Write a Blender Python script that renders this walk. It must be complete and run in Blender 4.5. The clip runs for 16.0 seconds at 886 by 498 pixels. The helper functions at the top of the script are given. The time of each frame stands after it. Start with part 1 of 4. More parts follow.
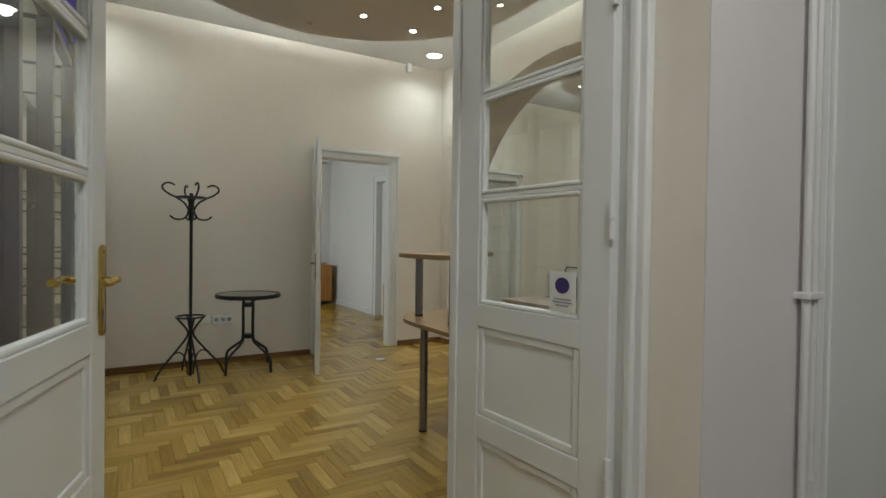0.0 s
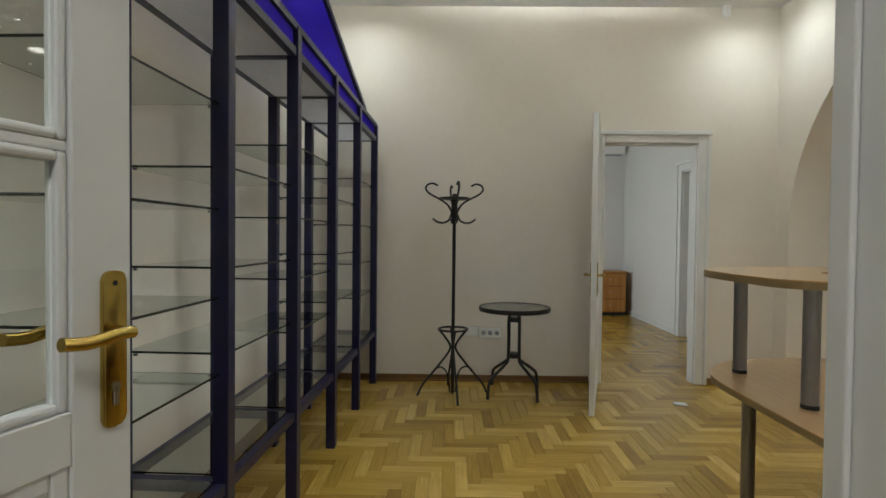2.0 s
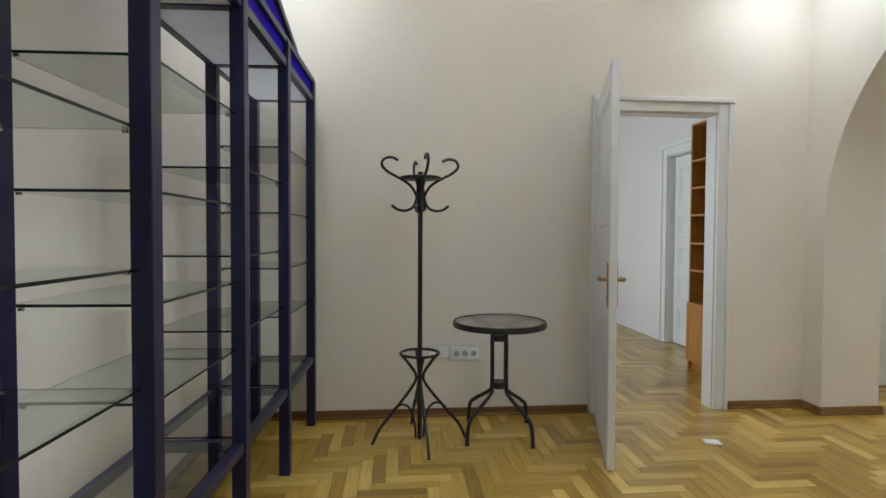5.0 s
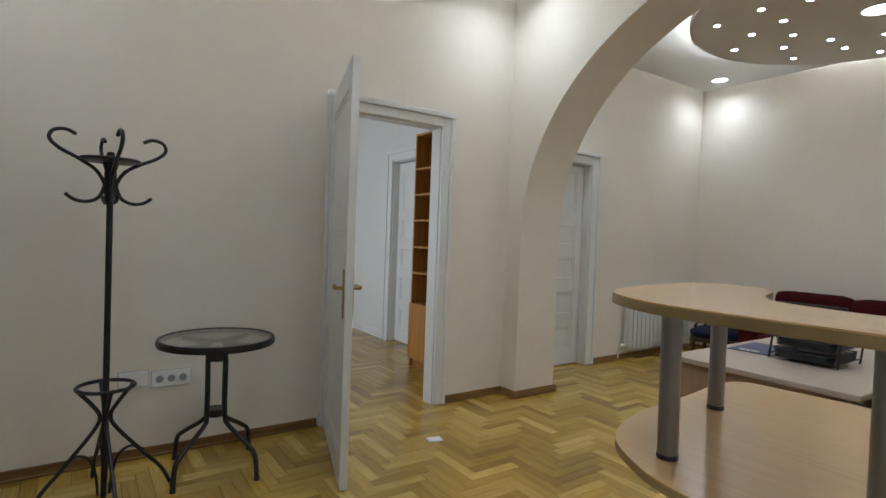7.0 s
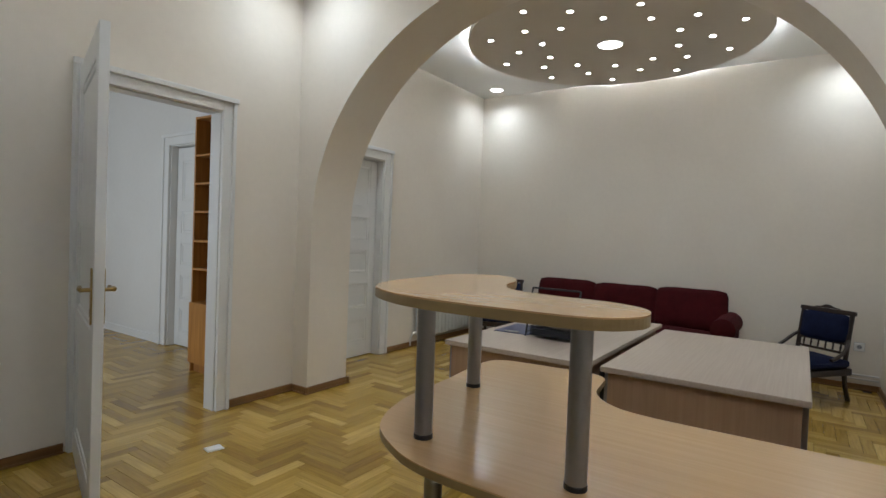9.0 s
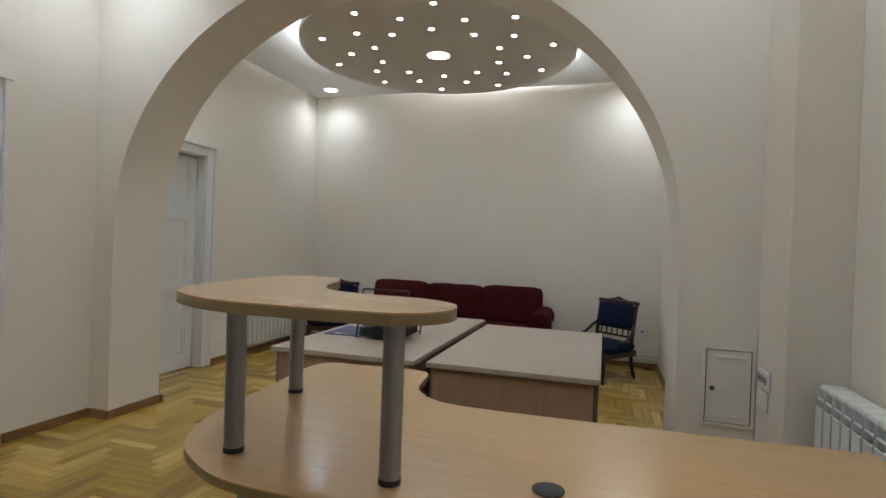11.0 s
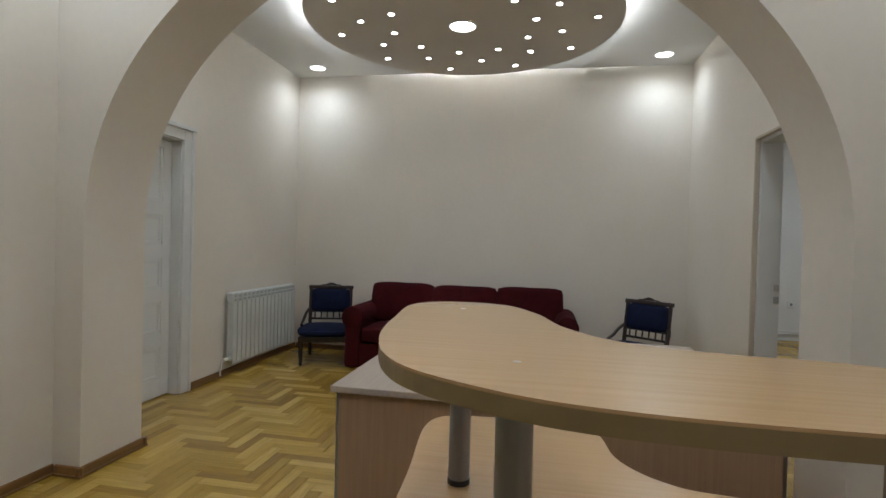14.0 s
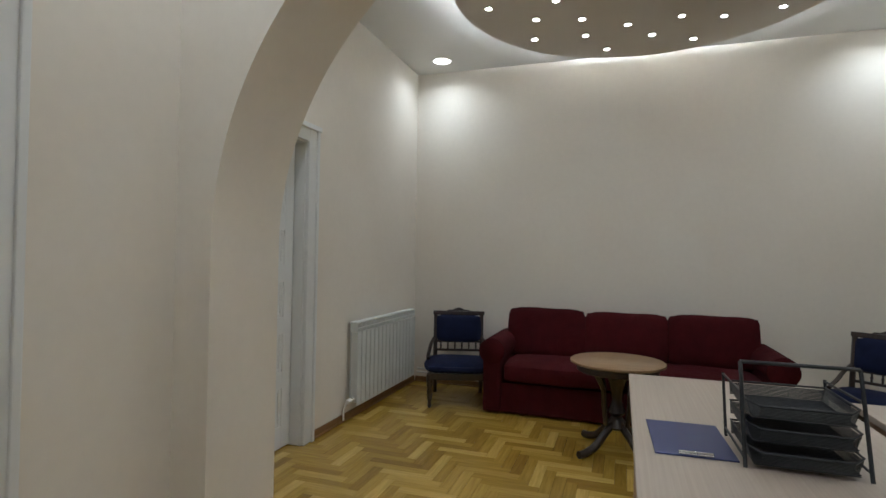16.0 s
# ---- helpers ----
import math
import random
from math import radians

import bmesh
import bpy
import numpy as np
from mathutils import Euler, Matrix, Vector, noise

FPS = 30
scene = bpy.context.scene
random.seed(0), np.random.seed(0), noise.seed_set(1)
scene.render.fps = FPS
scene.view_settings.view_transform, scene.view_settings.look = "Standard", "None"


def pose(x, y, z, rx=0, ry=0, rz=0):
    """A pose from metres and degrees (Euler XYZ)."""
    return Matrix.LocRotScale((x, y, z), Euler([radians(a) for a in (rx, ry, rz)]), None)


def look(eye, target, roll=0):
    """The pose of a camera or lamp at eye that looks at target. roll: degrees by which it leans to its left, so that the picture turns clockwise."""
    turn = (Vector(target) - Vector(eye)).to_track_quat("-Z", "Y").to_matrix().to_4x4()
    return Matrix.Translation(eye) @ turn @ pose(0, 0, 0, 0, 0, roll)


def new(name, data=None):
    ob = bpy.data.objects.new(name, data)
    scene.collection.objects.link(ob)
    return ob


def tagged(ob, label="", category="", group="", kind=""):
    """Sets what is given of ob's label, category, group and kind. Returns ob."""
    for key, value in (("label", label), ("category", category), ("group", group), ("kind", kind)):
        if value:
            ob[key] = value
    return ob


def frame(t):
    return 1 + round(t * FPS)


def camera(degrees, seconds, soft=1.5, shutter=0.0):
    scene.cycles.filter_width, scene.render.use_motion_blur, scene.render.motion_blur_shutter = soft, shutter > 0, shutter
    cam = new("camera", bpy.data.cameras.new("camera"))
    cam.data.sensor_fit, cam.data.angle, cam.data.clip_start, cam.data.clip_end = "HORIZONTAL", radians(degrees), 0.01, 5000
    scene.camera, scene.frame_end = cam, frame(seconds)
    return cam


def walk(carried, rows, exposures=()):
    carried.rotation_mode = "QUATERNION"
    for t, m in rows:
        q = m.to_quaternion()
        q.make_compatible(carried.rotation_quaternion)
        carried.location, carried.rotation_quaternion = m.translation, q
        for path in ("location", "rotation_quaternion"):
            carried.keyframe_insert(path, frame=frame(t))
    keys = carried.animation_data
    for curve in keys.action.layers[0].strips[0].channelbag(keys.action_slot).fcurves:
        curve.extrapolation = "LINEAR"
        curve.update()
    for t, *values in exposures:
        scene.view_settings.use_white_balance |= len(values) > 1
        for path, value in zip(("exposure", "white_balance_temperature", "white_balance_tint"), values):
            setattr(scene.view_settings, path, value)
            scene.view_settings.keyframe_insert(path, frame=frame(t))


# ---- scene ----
cam = camera(80.1, 16.0)
EXPOSURES = [(0.0, -0.12, 6800, 4), (2.0, -0.06, 6800, 5), (3.0, 0.1, 6800, 6), (5.5, 0.42, 6300, 9), (6.2, 0.34, 6250, 9), (7.0, 0.06, 6300, 9), (7.5, 0.0, 6300, 9), (10.0, 0.0, 6350, 9), (13.0, -0.18, 6350, 9), (14.5, -0.1, 6250, 9), (16.0, -0.12, 6250, 8)]
PATH = [
    (0, (0.128, -0.002, 1.285), (1.167, 1.706, 1.252), 0.8),
    (0.5, (0.282, 0.21, 1.269), (1.065, 2.05, 1.256), 0.7),
    (1, (0.406, 0.445, 1.292), (0.932, 2.374, 1.277), 0.6),
    (1.5, (0.503, 0.686, 1.29), (0.758, 2.669, 1.275), 0.6),
    (2, (0.63, 0.913, 1.319), (0.603, 2.913, 1.275), 0.6),
    (2.5, (0.631, 1.098, 1.308), (0.445, 3.088, 1.237), 0.3),
    (3, (0.552, 1.309, 1.294), (0.319, 3.293, 1.208), 0.3),
    (5.5, (0.504, 2.171, 1.302), (0.92, 4.127, 1.258), 0.8),
    (6, (0.496, 2.281, 1.322), (1.186, 4.157, 1.271), 1.6),
    (6.5, (0.508, 2.312, 1.336), (1.445, 4.079, 1.285), 1.9),
    (7, (0.54, 2.306, 1.337), (1.679, 3.95, 1.29), 2.1),
    (7.5, (0.563, 2.297, 1.343), (1.866, 3.814, 1.299), 2.1),
    (8, (0.587, 2.276, 1.349), (2.021, 3.67, 1.303), 2.2),
    (8.5, (0.603, 2.247, 1.351), (2.152, 3.512, 1.303), 2.2),
    (9, (0.616, 2.22, 1.351), (2.267, 3.347, 1.303), 2.2),
    (9.5, (0.627, 2.19, 1.357), (2.364, 3.179, 1.312), 2.2),
    (10, (0.633, 2.157, 1.361), (2.442, 3.009, 1.325), 2.1),
    (12.5, (0.804, 2.26, 1.31), (2.774, 2.607, 1.28), 1.7),
    (13, (0.933, 2.482, 1.332), (2.904, 2.819, 1.281), 1.3),
    (13.5, (1.036, 2.766, 1.35), (3.008, 3.102, 1.304), 1.6),
    (14, (1.104, 3.06, 1.362), (3.068, 3.44, 1.334), 1.5),
    (14.5, (1.26, 3.281, 1.34), (3.193, 3.794, 1.353), 1.3),
    (15, (1.483, 3.509, 1.359), (3.39, 4.111, 1.386), 1.2),
    (15.5, (1.674, 3.716, 1.349), (3.567, 4.363, 1.386), 1.1),
    (16, (1.842, 3.966, 1.358), (3.736, 4.608, 1.387), 1.0),
]
walk(cam, [(t, look(eye, target, roll)) for t, eye, target, roll in PATH], EXPOSURES)

# ---- light and world ----
world = bpy.data.worlds.new("world")
scene.world = world
world.use_nodes = True
world.node_tree.nodes["Background"].inputs[0].default_value = (0.6, 0.7, 0.9, 1)
world.node_tree.nodes["Background"].inputs[1].default_value = 0.05

SPOT_W = 25.0        # corner downlights
MID_W = 30.0         # centre downlights
DOT_E = 56.0         # small halogens, emission strength
COVE_E = 85.0         # hidden strip above the ceiling discs
CEIL1, CEIL2 = 3.42, 3.35
DISC1, DISC2 = (1.55, 3.5, 3.22, 1.45), (5.605, 3.81, 3.22, 1.335)


def spot_lamp(x, y, z, watts, angle, colour=(0.82, 0.92, 1.0)):
    data = bpy.data.lights.new("downlight_lamp", "SPOT")
    data.energy, data.spot_size, data.spot_blend, data.shadow_soft_size = watts, radians(angle), 1.0, 0.06
    data.color = colour
    ob = new("downlight_lamp", data)
    ob.matrix_world = pose(x, y, z)
    return ob


# added area fill for the hall and side room, whose sources are unseen
def fill_lamp(x, y, z, watts, size, colour=(0.93, 0.96, 1.0)):
    data = bpy.data.lights.new("unseen_fill_lamp", "AREA")
    data.energy, data.shape, data.size, data.color = watts, "DISK", size, colour
    ob = new("unseen_fill_lamp", data)
    ob.matrix_world = pose(x, y, z)
    return ob


CORNERS1 = [(3.2, 5.3), (-0.13, 5.3), (3.0, 1.75), (-0.13, 1.75)]
CORNERS2 = [(6.88, 5.72), (6.88, 1.91), (4.4, 5.72), (4.4, 1.91)]
for x, y in CORNERS1:
    spot_lamp(x, y, CEIL1 - 0.02, SPOT_W * (1.15 if y > 3 else 0.8), 165)
for x, y in CORNERS2:
    spot_lamp(x, y, CEIL2 - 0.02, SPOT_W, 165)
for cx, cy, cz, cr in (DISC1, DISC2):
    spot_lamp(cx, cy, cz - 0.03, MID_W, 150)
fill_lamp(0.6, -0.6, 3.3, 33, 0.4)
# added cool fill from the west of the back room; its source is unseen
added_side_light = bpy.data.lights.new("added_side_light", "AREA")
added_side_light.energy, added_side_light.shape, added_side_light.size, added_side_light.size_y, added_side_light.color = 52, "RECTANGLE", 1.4, 1.5, (0.80, 0.90, 1.0)
new("added_side_light", added_side_light).matrix_world = pose(-0.08, 8.2, 1.57, 0, -90, 0)
fill_lamp(7.6, -0.4, 3.1, 30, 0.4, (0.85, 0.93, 1.0))


# ---- materials ----
def material(name, colour, rough=0.5, metal=0.0, vary=0.08, scale=6.0, bump=0.0, bump_scale=60.0, coat=0.0, spec=0.5):
    m = bpy.data.materials.new(name)
    m.use_nodes = True
    nt = m.node_tree
    b = nt.nodes["Principled BSDF"]
    b.inputs["Roughness"].default_value, b.inputs["Metallic"].default_value = rough, metal
    b.inputs["Coat Weight"].default_value = coat
    b.inputs["Specular IOR Level"].default_value = spec
    tc = nt.nodes.new("ShaderNodeTexCoord")
    n1 = nt.nodes.new("ShaderNodeTexNoise")
    n1.inputs["Scale"].default_value, n1.inputs["Detail"].default_value = scale, 6
    nt.links.new(tc.outputs["Object"], n1.inputs["Vector"])
    ramp = nt.nodes.new("ShaderNodeValToRGB")
    lo, hi = (tuple(max(0, c * (1 - vary)) for c in colour), tuple(min(1, c * (1 + vary)) for c in colour))
    ramp.color_ramp.elements[0].position, ramp.color_ramp.elements[1].position = 0.3, 0.7
    ramp.color_ramp.elements[0].color, ramp.color_ramp.elements[1].color = (*lo, 1), (*hi, 1)
    nt.links.new(n1.outputs["Fac"], ramp.inputs["Fac"])
    nt.links.new(ramp.outputs["Color"], b.inputs["Base Color"])
    if bump:
        n2 = nt.nodes.new("ShaderNodeTexNoise")
        n2.inputs["Scale"].default_value, n2.inputs["Detail"].default_value = bump_scale, 4
        nt.links.new(tc.outputs["Object"], n2.inputs["Vector"])
        bp = nt.nodes.new("ShaderNodeBump")
        bp.inputs["Strength"].default_value, bp.inputs["Distance"].default_value = bump, 0.004
        nt.links.new(n2.outputs["Fac"], bp.inputs["Height"])
        nt.links.new(bp.outputs["Normal"], b.inputs["Normal"])
    return m


def wood(name, dark, light, rough=0.35, along="X", scale=1.0, coat=0.0, streak=14.0):
    """Straight-grained board: noise stretched along one axis of the object."""
    m = bpy.data.materials.new(name)
    m.use_nodes = True
    nt = m.node_tree
    b = nt.nodes["Principled BSDF"]
    b.inputs["Roughness"].default_value, b.inputs["Coat Weight"].default_value = rough, coat
    b.inputs["Coat Roughness"].default_value = 0.15
    tc = nt.nodes.new("ShaderNodeTexCoord")
    mp = nt.nodes.new("ShaderNodeMapping")
    s = [streak * scale] * 3
    s["XYZ".index(along)] = 0.9 * scale
    mp.inputs["Scale"].default_value = s
    nt.links.new(tc.outputs["Object"], mp.inputs["Vector"])
    n1 = nt.nodes.new("ShaderNodeTexNoise")
    n1.inputs["Scale"].default_value, n1.inputs["Detail"].default_value, n1.inputs["Distortion"].default_value = 2.5, 7, 0.4
    nt.links.new(mp.outputs["Vector"], n1.inputs["Vector"])
    ramp = nt.nodes.new("ShaderNodeValToRGB")
    ramp.color_ramp.elements[0].position, ramp.color_ramp.elements[1].position = 0.33, 0.68
    ramp.color_ramp.elements[0].color, ramp.color_ramp.elements[1].color = (*dark, 1), (*light, 1)
    nt.links.new(n1.outputs["Fac"], ramp.inputs["Fac"])
    nt.links.new(ramp.outputs["Color"], b.inputs["Base Color"])
    bp = nt.nodes.new("ShaderNodeBump")
    bp.inputs["Strength"].default_value, bp.inputs["Distance"].default_value = 0.12, 0.001
    nt.links.new(n1.outputs["Fac"], bp.inputs["Height"])
    nt.links.new(bp.outputs["Normal"], b.inputs["Normal"])
    return m


def parquet_material():
    m = bpy.data.materials.new("oak_parquet")
    m.use_nodes = True
    nt = m.node_tree
    b = nt.nodes["Principled BSDF"]
    b.inputs["Roughness"].default_value = 0.27
    b.inputs["Coat Weight"].default_value, b.inputs["Coat Roughness"].default_value = 0.25, 0.2
    uv = nt.nodes.new("ShaderNodeUVMap")
    uv.uv_map = "board"
    info, geo = nt.nodes.new("ShaderNodeObjectInfo"), nt.nodes.new("ShaderNodeNewGeometry")
    add = nt.nodes.new("ShaderNodeMath")
    add.operation = "ADD"
    nt.links.new(info.outputs["Random"], add.inputs[0])
    nt.links.new(geo.outputs["Random Per Island"], add.inputs[1])
    fr = nt.nodes.new("ShaderNodeMath")
    fr.operation = "FRACT"
    nt.links.new(add.outputs[0], fr.inputs[0])
    mp = nt.nodes.new("ShaderNodeMapping")
    mp.inputs["Scale"].default_value = (5, 75, 1)
    nt.links.new(uv.outputs["UV"], mp.inputs["Vector"])
    n1 = nt.nodes.new("ShaderNodeTexNoise")
    n1.noise_dimensions = "4D"
    n1.inputs["Scale"].default_value, n1.inputs["Detail"].default_value = 1.0, 6
    nt.links.new(mp.outputs["Vector"], n1.inputs["Vector"])
    mul = nt.nodes.new("ShaderNodeMath")
    mul.operation = "MULTIPLY"
    mul.inputs[1].default_value = 50
    nt.links.new(fr.outputs[0], mul.inputs[0])
    nt.links.new(mul.outputs[0], n1.inputs["W"])
    tone = nt.nodes.new("ShaderNodeValToRGB")
    e = tone.color_ramp.elements
    e[0].position, e[0].color = 0.0, (0.275, 0.16, 0.024, 1)
    e[1].position, e[1].color = 1.0, (0.60, 0.412, 0.108, 1)
    mid = e.new(0.22)
    mid.color = (0.36, 0.223, 0.034, 1)
    mid2 = e.new(0.75)
    mid2.color = (0.462, 0.298, 0.054, 1)
    nt.links.new(fr.outputs[0], tone.inputs["Fac"])
    grain = nt.nodes.new("ShaderNodeValToRGB")
    grain.color_ramp.elements[0].position, grain.color_ramp.elements[0].color = 0.3, (0.80, 0.76, 0.69, 1)
    grain.color_ramp.elements[1].position, grain.color_ramp.elements[1].color = 0.65, (1.1, 1.08, 1.05, 1)
    nt.links.new(n1.outputs["Fac"], grain.inputs["Fac"])
    mix = nt.nodes.new("ShaderNodeMix")
    mix.data_type, mix.blend_type = "RGBA", "MULTIPLY"
    mix.inputs["Factor"].default_value = 1
    nt.links.new(tone.outputs["Color"], mix.inputs["A"])
    nt.links.new(grain.outputs["Color"], mix.inputs["B"])
    nt.links.new(mix.outputs["Result"], b.inputs["Base Color"])
    bp = nt.nodes.new("ShaderNodeBump")
    bp.inputs["Strength"].default_value, bp.inputs["Distance"].default_value = 0.15, 0.001
    nt.links.new(n1.outputs["Fac"], bp.inputs["Height"])
    nt.links.new(bp.outputs["Normal"], b.inputs["Normal"])
    return m


def glass(name, tint=(0.93, 0.97, 0.95), rough=0.0):
    m = bpy.data.materials.new(name)
    m.use_nodes = True
    b = m.node_tree.nodes["Principled BSDF"]
    b.inputs["Base Color"].default_value = (*tint, 1)
    b.inputs["Roughness"].default_value, b.inputs["IOR"].default_value = rough, 1.45
    b.inputs["Transmission Weight"].default_value = 1.0
    return m


def glow(name, colour, strength):
    m = bpy.data.materials.new(name)
    m.use_nodes = True
    b = m.node_tree.nodes["Principled BSDF"]
    b.inputs["Base Color"].default_value = (0.9, 0.9, 0.9, 1)
    b.inputs["Emission Color"].default_value = (*colour, 1)
    b.inputs["Emission Strength"].default_value = strength
    return m


def plaster(name, colour, dirt):
    """Matt wall paint with roller stipple, broad unevenness and faint smudges."""
    m = material(name, colour, 0.85, vary=0.012, scale=22.0, bump=0.06, bump_scale=140, spec=0.25)
    nt = m.node_tree
    b = nt.nodes["Principled BSDF"]
    src = b.inputs["Base Color"].links[0].from_socket
    tc = nt.nodes.new("ShaderNodeTexCoord")
    n = nt.nodes.new("ShaderNodeTexNoise")
    n.inputs["Scale"].default_value, n.inputs["Detail"].default_value, n.inputs["Distortion"].default_value = 0.9, 5, 0.6
    nt.links.new(tc.outputs["Object"], n.inputs["Vector"])
    ramp = nt.nodes.new("ShaderNodeValToRGB")
    ramp.color_ramp.elements[0].position, ramp.color_ramp.elements[0].color = 0.32, (*dirt, 1)
    ramp.color_ramp.elements[1].position, ramp.color_ramp.elements[1].color = 0.6, (1, 1, 1, 1)
    nt.links.new(n.outputs["Fac"], ramp.inputs["Fac"])
    mix = nt.nodes.new("ShaderNodeMix")
    mix.data_type, mix.blend_type = "RGBA", "MULTIPLY"
    mix.inputs["Factor"].default_value = 1
    nt.links.new(src, mix.inputs["A"])
    nt.links.new(ramp.outputs["Color"], mix.inputs["B"])
    nt.links.new(mix.outputs["Result"], b.inputs["Base Color"])
    return m


M_WALL = plaster("cream_wall_paint", (0.79, 0.74, 0.67), (0.968, 0.955, 0.945))
M_WHITEWALL = plaster("white_wall_paint", (0.72, 0.715, 0.70), (0.96, 0.955, 0.95))
M_CEIL = material("white_ceiling_paint", (0.76, 0.75, 0.72), 0.9, vary=0.02, scale=1.0, bump=0.08, spec=0.2)
M_DISC = material("taupe_ceiling_paint", (0.70, 0.65, 0.59), 0.9, vary=0.03, scale=1.5, bump=0.08, spec=0.2)
M_BEIGE = material("darker_beige_tone", (0.58, 0.51, 0.42), 0.85, vary=0.03, scale=1.5, bump=0.1, spec=0.25)
M_TRIM = material("white_gloss_paint", (0.74, 0.745, 0.74), 0.35, vary=0.03, scale=3, bump=0.08, bump_scale=25)
M_PLASTIC = material("white_plastic", (0.83, 0.83, 0.82), 0.4, vary=0.02)
M_RAD = material("radiator_enamel", (0.70, 0.72, 0.71), 0.35, vary=0.03)
M_BASE = wood("oak_skirting", (0.16, 0.08, 0.025), (0.27, 0.14, 0.05), 0.4, "X", 0.5)
M_BASEY = wood("oak_skirting_y", (0.16, 0.08, 0.025), (0.27, 0.14, 0.05), 0.4, "Y", 0.5)
M_PARQ = parquet_material()
M_SUB = material("dark_floor_bed", (0.05, 0.03, 0.015), 0.8)
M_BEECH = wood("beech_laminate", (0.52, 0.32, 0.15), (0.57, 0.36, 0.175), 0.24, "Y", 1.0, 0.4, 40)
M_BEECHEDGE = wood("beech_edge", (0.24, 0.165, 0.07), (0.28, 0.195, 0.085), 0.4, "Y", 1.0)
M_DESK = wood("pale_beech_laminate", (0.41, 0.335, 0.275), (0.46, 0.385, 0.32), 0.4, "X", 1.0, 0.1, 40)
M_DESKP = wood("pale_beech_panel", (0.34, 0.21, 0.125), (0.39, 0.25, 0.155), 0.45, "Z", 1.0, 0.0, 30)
M_ALU = material("grey_metal_tube", (0.30, 0.30, 0.31), 0.38, 0.85, vary=0.04)
M_BLACK = material("black_metal", (0.022, 0.022, 0.024), 0.42, 0.3, vary=0.2, scale=20)
M_MESH = material("black_wire", (0.03, 0.032, 0.035), 0.45, 0.4, vary=0.2, scale=20)
M_BLUE = material("navy_metal_paint", (0.009, 0.009, 0.05), 0.35, 0.0, vary=0.15, scale=8)
M_GLASS = glass("clear_glass")
# tint darkens the cabinet interior in place of the shelves' missing shadows
M_SHELFG = glass("shade_tinted_glass", (0.80, 0.86, 0.82))
M_GEDGE = material("green_glass_edge", (0.012, 0.022, 0.018), 0.2, vary=0.1)


def translucent(name, colour):
    m = bpy.data.materials.new(name)
    m.use_nodes = True
    nt = m.node_tree
    out = nt.nodes["Material Output"]
    d, t, mix = nt.nodes.new("ShaderNodeBsdfDiffuse"), nt.nodes.new("ShaderNodeBsdfTranslucent"), nt.nodes.new("ShaderNodeMixShader")
    n = nt.nodes.new("ShaderNodeTexNoise")
    n.inputs["Scale"].default_value = 4
    ramp = nt.nodes.new("ShaderNodeValToRGB")
    ramp.color_ramp.elements[0].color = (*[v * 0.85 for v in colour], 1)
    ramp.color_ramp.elements[1].color = (*colour, 1)
    nt.links.new(n.outputs["Fac"], ramp.inputs["Fac"])
    nt.links.new(ramp.outputs["Color"], d.inputs["Color"])
    nt.links.new(ramp.outputs["Color"], t.inputs["Color"])
    mix.inputs[0].default_value = 0.6
    nt.links.new(d.outputs[0], mix.inputs[1])
    nt.links.new(t.outputs[0], mix.inputs[2])
    nt.links.new(mix.outputs[0], out.inputs["Surface"])
    return m


M_FROST = translucent("frosted_panel", (0.8, 0.8, 0.82))
M_BLUEP = translucent("blue_panel", (0.10, 0.06, 0.75))
M_TGLASS = glass("grey_table_glass", (0.88, 0.92, 0.90), 0.08)
M_BRASS = material("brass", (0.50, 0.36, 0.10), 0.16, 1.0, vary=0.1)
M_DBRASS = material("aged_brass", (0.36, 0.26, 0.11), 0.32, 0.95, vary=0.2)
M_RED = material("wine_red_fabric", (0.048, 0.0034, 0.0055), 0.9, vary=0.18, scale=9, bump=0.5, bump_scale=350, spec=0.15)
M_NAVY = material("navy_upholstery", (0.007, 0.011, 0.038), 0.9, vary=0.2, scale=12, bump=0.4, bump_scale=300, spec=0.2)
M_DWOOD = wood("dark_walnut", (0.012, 0.006, 0.0045), (0.03, 0.014, 0.009), 0.32, "Z", 2.0, 0.3)
M_TWOOD = wood("round_table_top", (0.23, 0.14, 0.07), (0.33, 0.21, 0.11), 0.35, "Y", 2.0, 0.2)
M_PINE = wood("honey_pine", (0.36, 0.15, 0.03), (0.50, 0.235, 0.055), 0.4, "Z", 1.0, 0.1)
M_PINEI = wood("brown_inside", (0.30, 0.12, 0.025), (0.40, 0.17, 0.04), 0.5, "Z", 1.0)
M_CLIP = material("dark_blue_card", (0.022, 0.033, 0.12), 0.4, vary=0.06)
M_PAPER = material("white_paper", (0.78, 0.77, 0.74), 0.7, vary=0.03)
M_CHROME = material("steel", (0.6, 0.6, 0.6), 0.25, 1.0)
M_DARK = material("dark_hole", (0.03, 0.03, 0.03), 0.6)
M_PIPE = material("painted_pipe", (0.7, 0.69, 0.68), 0.4, vary=0.03)
M_LENS = glow("lamp_lens", (1.0, 0.99, 0.97), 9.0)
M_DOT = glow("halogen", (0.96, 0.985, 1.0), DOT_E)
M_DOT1 = glow("halogen_reception", (0.96, 0.985, 1.0), DOT_E * 3.3)
M_COVE = glow("cove_strip", (0.9, 0.96, 1.0), COVE_E)
M_PURPLE = material("purple_print", (0.05, 0.03, 0.16), 0.5)
M_GREYP = material("grey_print", (0.35, 0.36, 0.4), 0.5)


